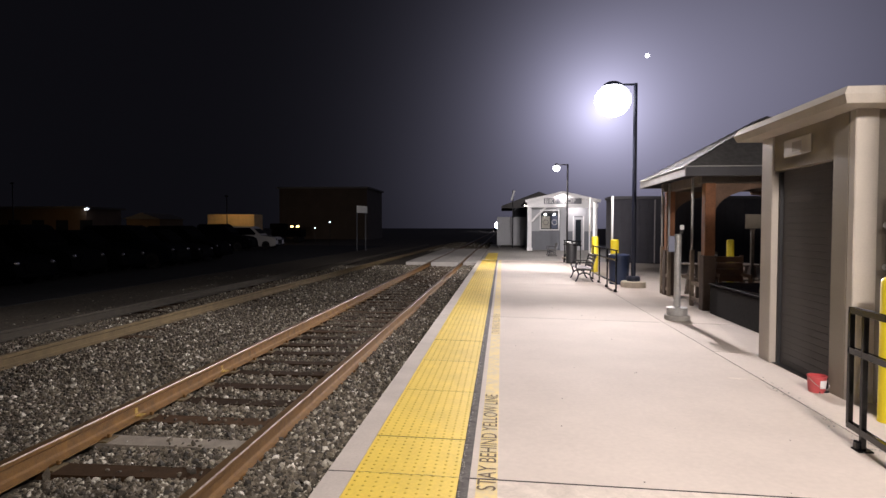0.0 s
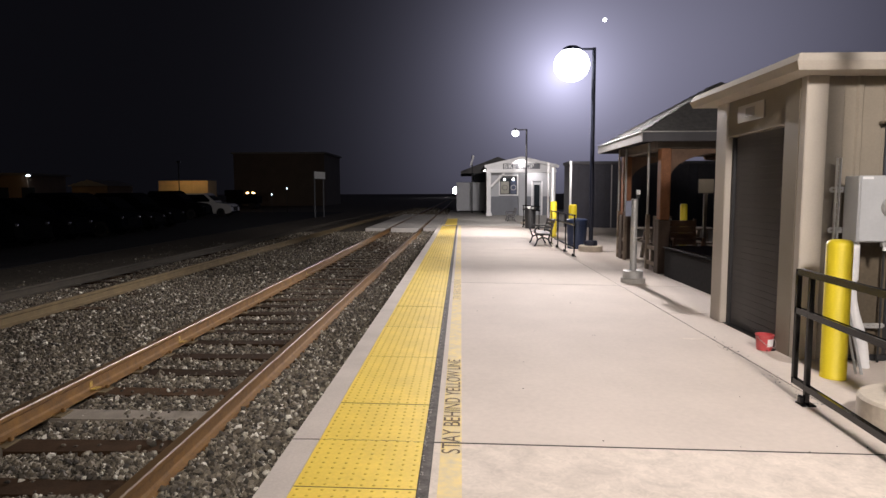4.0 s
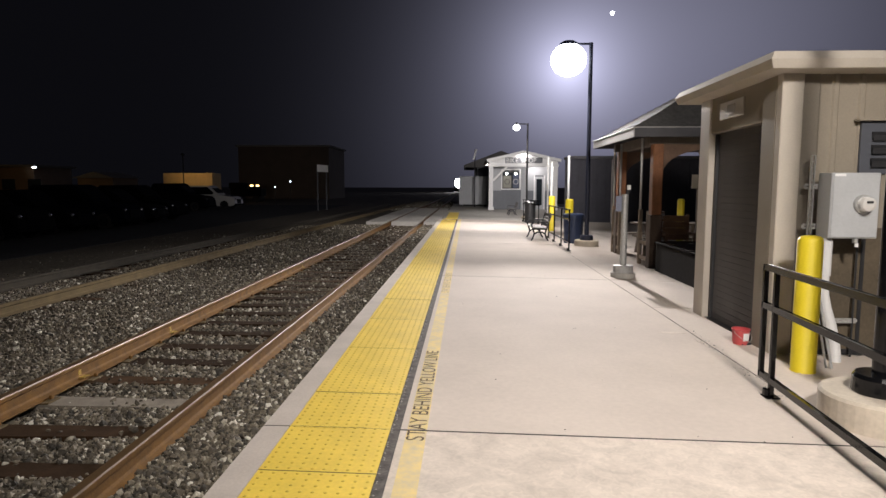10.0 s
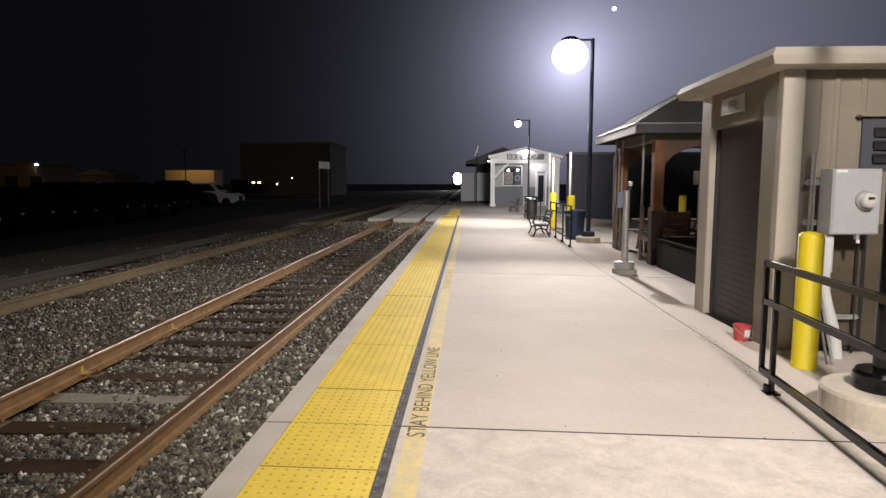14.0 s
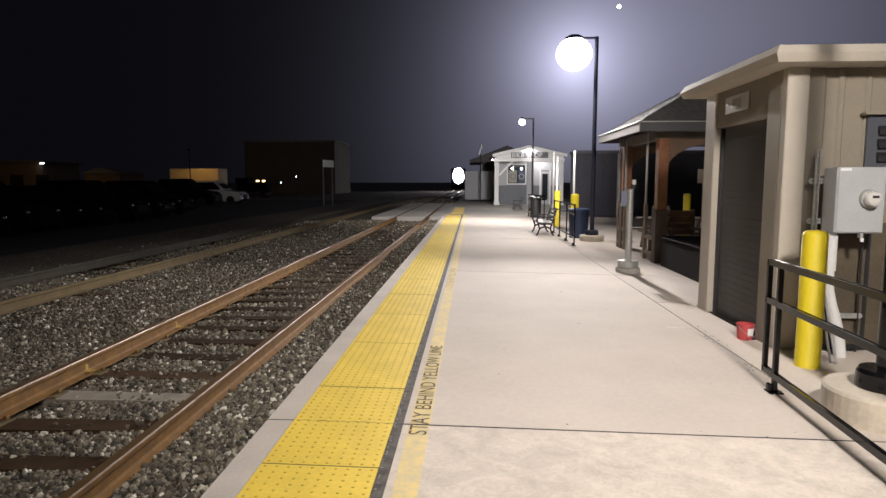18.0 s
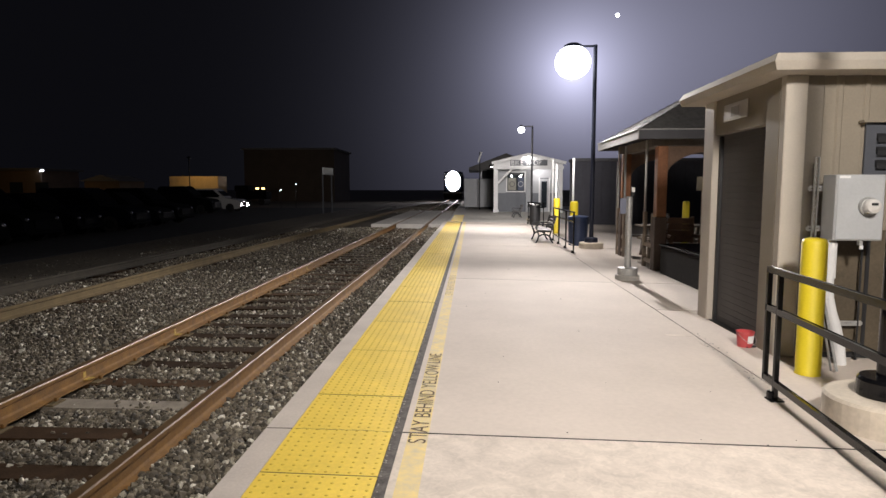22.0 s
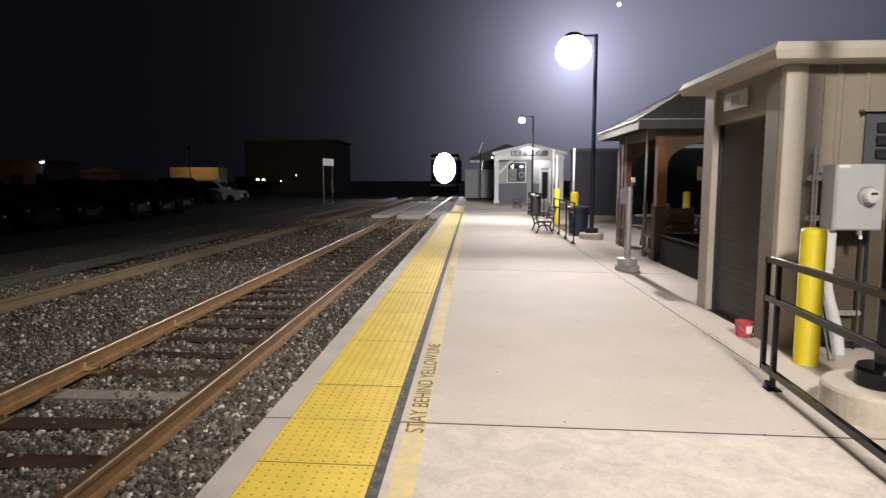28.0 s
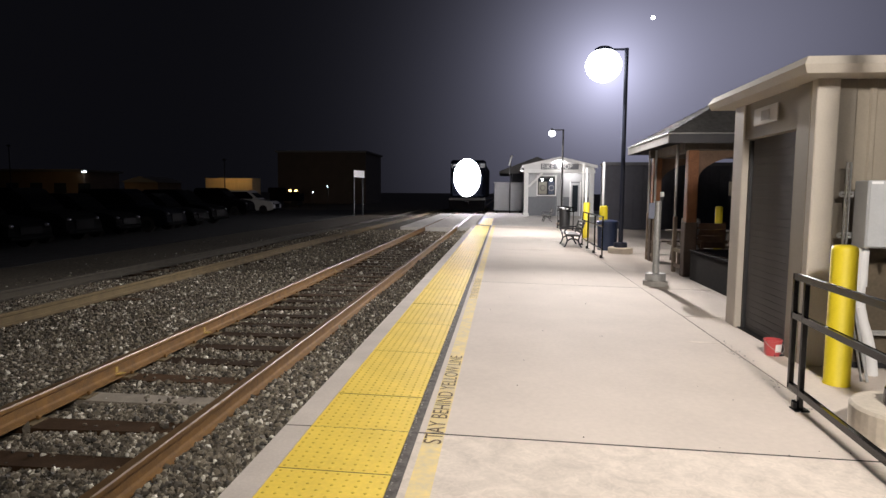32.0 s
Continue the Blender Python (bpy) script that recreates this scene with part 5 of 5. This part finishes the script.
def far_buildings():
    z = BALLAST - 0.05
    top = thing("box_trailer", -30.2, 70, z, "box trailer side lit amber by a yard lamp", "trailer")
    part("box", boxm(-3.3, 2.4, 0, 2.5, 1.1, 3.35, bevel=0.04), CREAM, top)
    for k in range(12):
        part("rib", boxm(-3.15 + k * 0.48, -3.11 + k * 0.48, -0.015, 0, 1.15, 3.3), CREAM, top)
    for wx in (-2.4, 2.2):
        part("wheel", tubem((wx, 0.1, 0.5), (wx, 0.5, 0.5), 0.5, n=20), RUBBER, top)
        part("axle_frame", boxm(wx - 0.6, wx + 0.6, 0.3, 2.2, 0.55, 1.1), DARK, top)
    top = thing("warehouse", -22, 95, z, "large dark brown warehouse beyond the parking lot", "warehouse")
    part("wall", boxm(-12, 2, 0, 12, 0, 7.9), RUSTWALL, top)
    part("roof", boxm(-12.3, 2.3, -0.3, 12.3, 7.9, 8.15), SHINGLE, top)
    for k in range(5):
        part("door", boxm(-11.5 + k * 2.7, -9.4 + k * 2.7, -0.06, 0, 0, 3.2), RUSTWALL, top)
    top = thing("long_building", -62, 82, z, "long low amber-lit building behind the cars", "building")
    part("wall", boxm(-16, 4.9, 0, 8, 0, 4.4), BROWN, top)
    part("roof", boxm(-16.5, 5.3, -0.6, 8.6, 4.4, 4.7), SHINGLE, top)
    for k in range(6):
        part("window", boxm(-14 + k * 3.6, -12.2 + k * 3.6, -0.05, 0, 1.4, 2.8), GLASS, top)
    top = thing("wall_lamp", -56.75, 81.75, 4.35 + z, "small white lit wall lamp on a building", "lamp")
    part("housing", boxm(-0.3, 0.3, -0.05, 0.25, -0.1, 0.3, bevel=0.03), DARK, top)
    part("lens", boxm(-0.24, 0.24, -0.25, -0.05, -0.08, 0.08, bevel=0.03), LAMPFAR, top)
    top = thing("low_house", -46, 78, z, "low dim house behind the parked cars", "house")
    part("wall", boxm(-2.6, 2.0, 0, 6, 0, 2.9), BROWN, top)
    part("roof", wedge(bmesh.new(), ((-3.0, 2.9), (2.4, 2.9), (-0.3, 3.7)), -0.4, 6.4), SHINGLE, top)
    top = thing("parked_truck", -24.55, 73, z, "parked truck showing lit amber lamps", "truck")
    part("bed", boxm(-2.0, 1.6, -1, 1, 0.7, 1.6, bevel=0.05), CARBLACK, top)
    part("cab", boxm(-2.2, -0.6, -1, 1, 1.6, 2.3, bevel=0.1), CARBLACK, top)
    for wx in (-1.3, 1.0):
        part("wheel", tubem((wx, -1.02, 0.4), (wx, 1.02, 0.4), 0.4, n=18), RUBBER, top)
    for wx in (0.55, 1.25):
        part("marker_lamp", boxm(wx - 0.16, wx + 0.16, -1.06, -1.0, 1.87, 2.03), AMBER, top, "lit amber lamp")
    part("lamp_bar", boxm(0.2, 1.6, -1.0, -0.9, 1.6, 2.1), CARBLACK, top)
    # small lamps on short stakes at the lot's far edge
    for px, py, h in ((-16.0, 60.0, 2.35), (-17.5, 60.0, 1.80)):
        top = thing("marker_lamp", px, py, z, "small white lamp on a short dark stake", "lamp", "marker lamps")
        part("stake", tubem((0, 0, 0), (0, 0, h - 0.06), 0.025), DARK, top)
        part("lens", lathe([(0.02, h - 0.06), (0.035, h - 0.03), (0.035, h + 0.02), (0.015, h + 0.04)], 12), LAMPFAR, top)
    # yard lamp that lights the trailer
    top = thing("yard_lamp", -29.5, 66.5, z, "slim yard lamp over a box trailer", "lamp post")
    part("pole", tubem((0, 0, 0), (0, 0, 5.2), 0.06), DARK, top)
    part("shade", lathe([(0.25, 5.2), (0.22, 5.3), (0.08, 5.4)], 16), DARK, top)
    top = thing("yard_lamp", -54.5, 65.9, z, "slim yard lamp before a long low building", "lamp post")
    part("pole", tubem((0, 0, 0), (0, 0, 6.7), 0.06), DARK, top)
    part("shade", lathe([(0.25, 6.7), (0.22, 6.8), (0.08, 6.9)], 16), DARK, top)
    # moon
    w = Vector((0.21205, 0.94371, 0.25386)).normalized() * 2400
    bm = bmesh.new()
    bmesh.ops.create_uvsphere(bm, u_segments=24, v_segments=16, radius=7.0)
    moon = put(bm, "moon", MOON, smooth=True)
    moon.matrix_world = pose(*w)
    tagged(moon, "small bright moon in the night sky", "moon", kind="structure")


far_buildings()


# first spot is an unseen lamp without a post, added to brighten the warehouse
lamp("yard_light", "SPOT", look((-25.5, 87.0, 7.0), (-26.5, 95, 3.5)), 20, (1.0, 0.62, 0.30), 0.1, 130)
lamp("yard_light", "SPOT", look((-54.5, 66.0, 6.2), (-53.0, 82, 2.0)), 420, (1.0, 0.62, 0.22), 0.1, 125)
lamp("yard_light", "SPOT", look((-29.5, 66.6, 4.75), (-30.0, 70, 2.0)), 270, (1.0, 0.62, 0.22), 0.1, 120)


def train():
    top = thing("locomotive", -1.78, 330, TOR, "dark blue diesel locomotive with a large oval of headlight glare", "locomotive")
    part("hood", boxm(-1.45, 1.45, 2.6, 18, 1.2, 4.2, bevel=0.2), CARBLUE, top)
    part("nose", boxm(-1.40, 1.40, 0.45, 1.55, 1.2, 3.05, bevel=0.15), CARBLUE, top)
    part("cab", boxm(-1.48, 1.48, 1.56, 2.59, 1.2, 4.35, bevel=0.16), CARBLUE, top)
    for x in (-0.75, 0.75):
        part("windscreen", boxm(x - 0.45, x + 0.45, 1.53, 1.555, 3.08, 3.45, bevel=0.01), CARGLASS, top)
    part("deck", boxm(-1.5, 1.5, 0.2, 18.2, 1.0, 1.19), DARK, top)
    part("pilot", wedge(bmesh.new(), ((-1.4, 0.12), (1.4, 0.12), (1.5, 1.0), (-1.5, 1.0)), 0.2, 0.45), CARBLACK, top)
    part("coupler", boxm(-0.15, 0.15, -0.35, 0.2, 0.65, 0.95, bevel=0.03), CARBLACK, top)
    for y in (3.5, 13.5):
        bogie = part("bogie", boxm(-1.1, 1.1, y - 1.9, y + 1.9, 0.45, 0.95, bevel=0.05), DARK, top)
        for wy in (y - 1.4, y, y + 1.4):
            for x in (-0.753, 0.753):
                part("wheel", tubem((x - 0.06, wy, 0.5), (x + 0.06, wy, 0.5), 0.5, n=20), DARK, bogie)
    part("fuel_tank", boxm(-1.3, 1.3, 6.3, 10.7, 0.3, 0.98, bevel=0.1), DARK, top)
    # one glowing oval sized to the headlights' glare, far larger than real lamps
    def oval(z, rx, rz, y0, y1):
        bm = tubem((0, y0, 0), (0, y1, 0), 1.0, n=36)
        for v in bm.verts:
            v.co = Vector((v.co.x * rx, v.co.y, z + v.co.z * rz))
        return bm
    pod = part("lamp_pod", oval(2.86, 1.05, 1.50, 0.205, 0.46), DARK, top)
    part("headlight", oval(2.86, 1.08, 1.53, 0.192, 0.20), BEAM, pod, "white oval standing in for the headlights' glare")
    for x in (-1.18, 1.18):
        part("number_board", boxm(x - 0.24, x + 0.24, 1.50, 1.545, 3.70, 4.05, bevel=0.01), SIGNGREY, top)
    return top


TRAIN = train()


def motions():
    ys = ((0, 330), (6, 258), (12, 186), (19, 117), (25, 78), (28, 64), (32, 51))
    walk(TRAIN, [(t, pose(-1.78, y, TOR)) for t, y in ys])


motions()
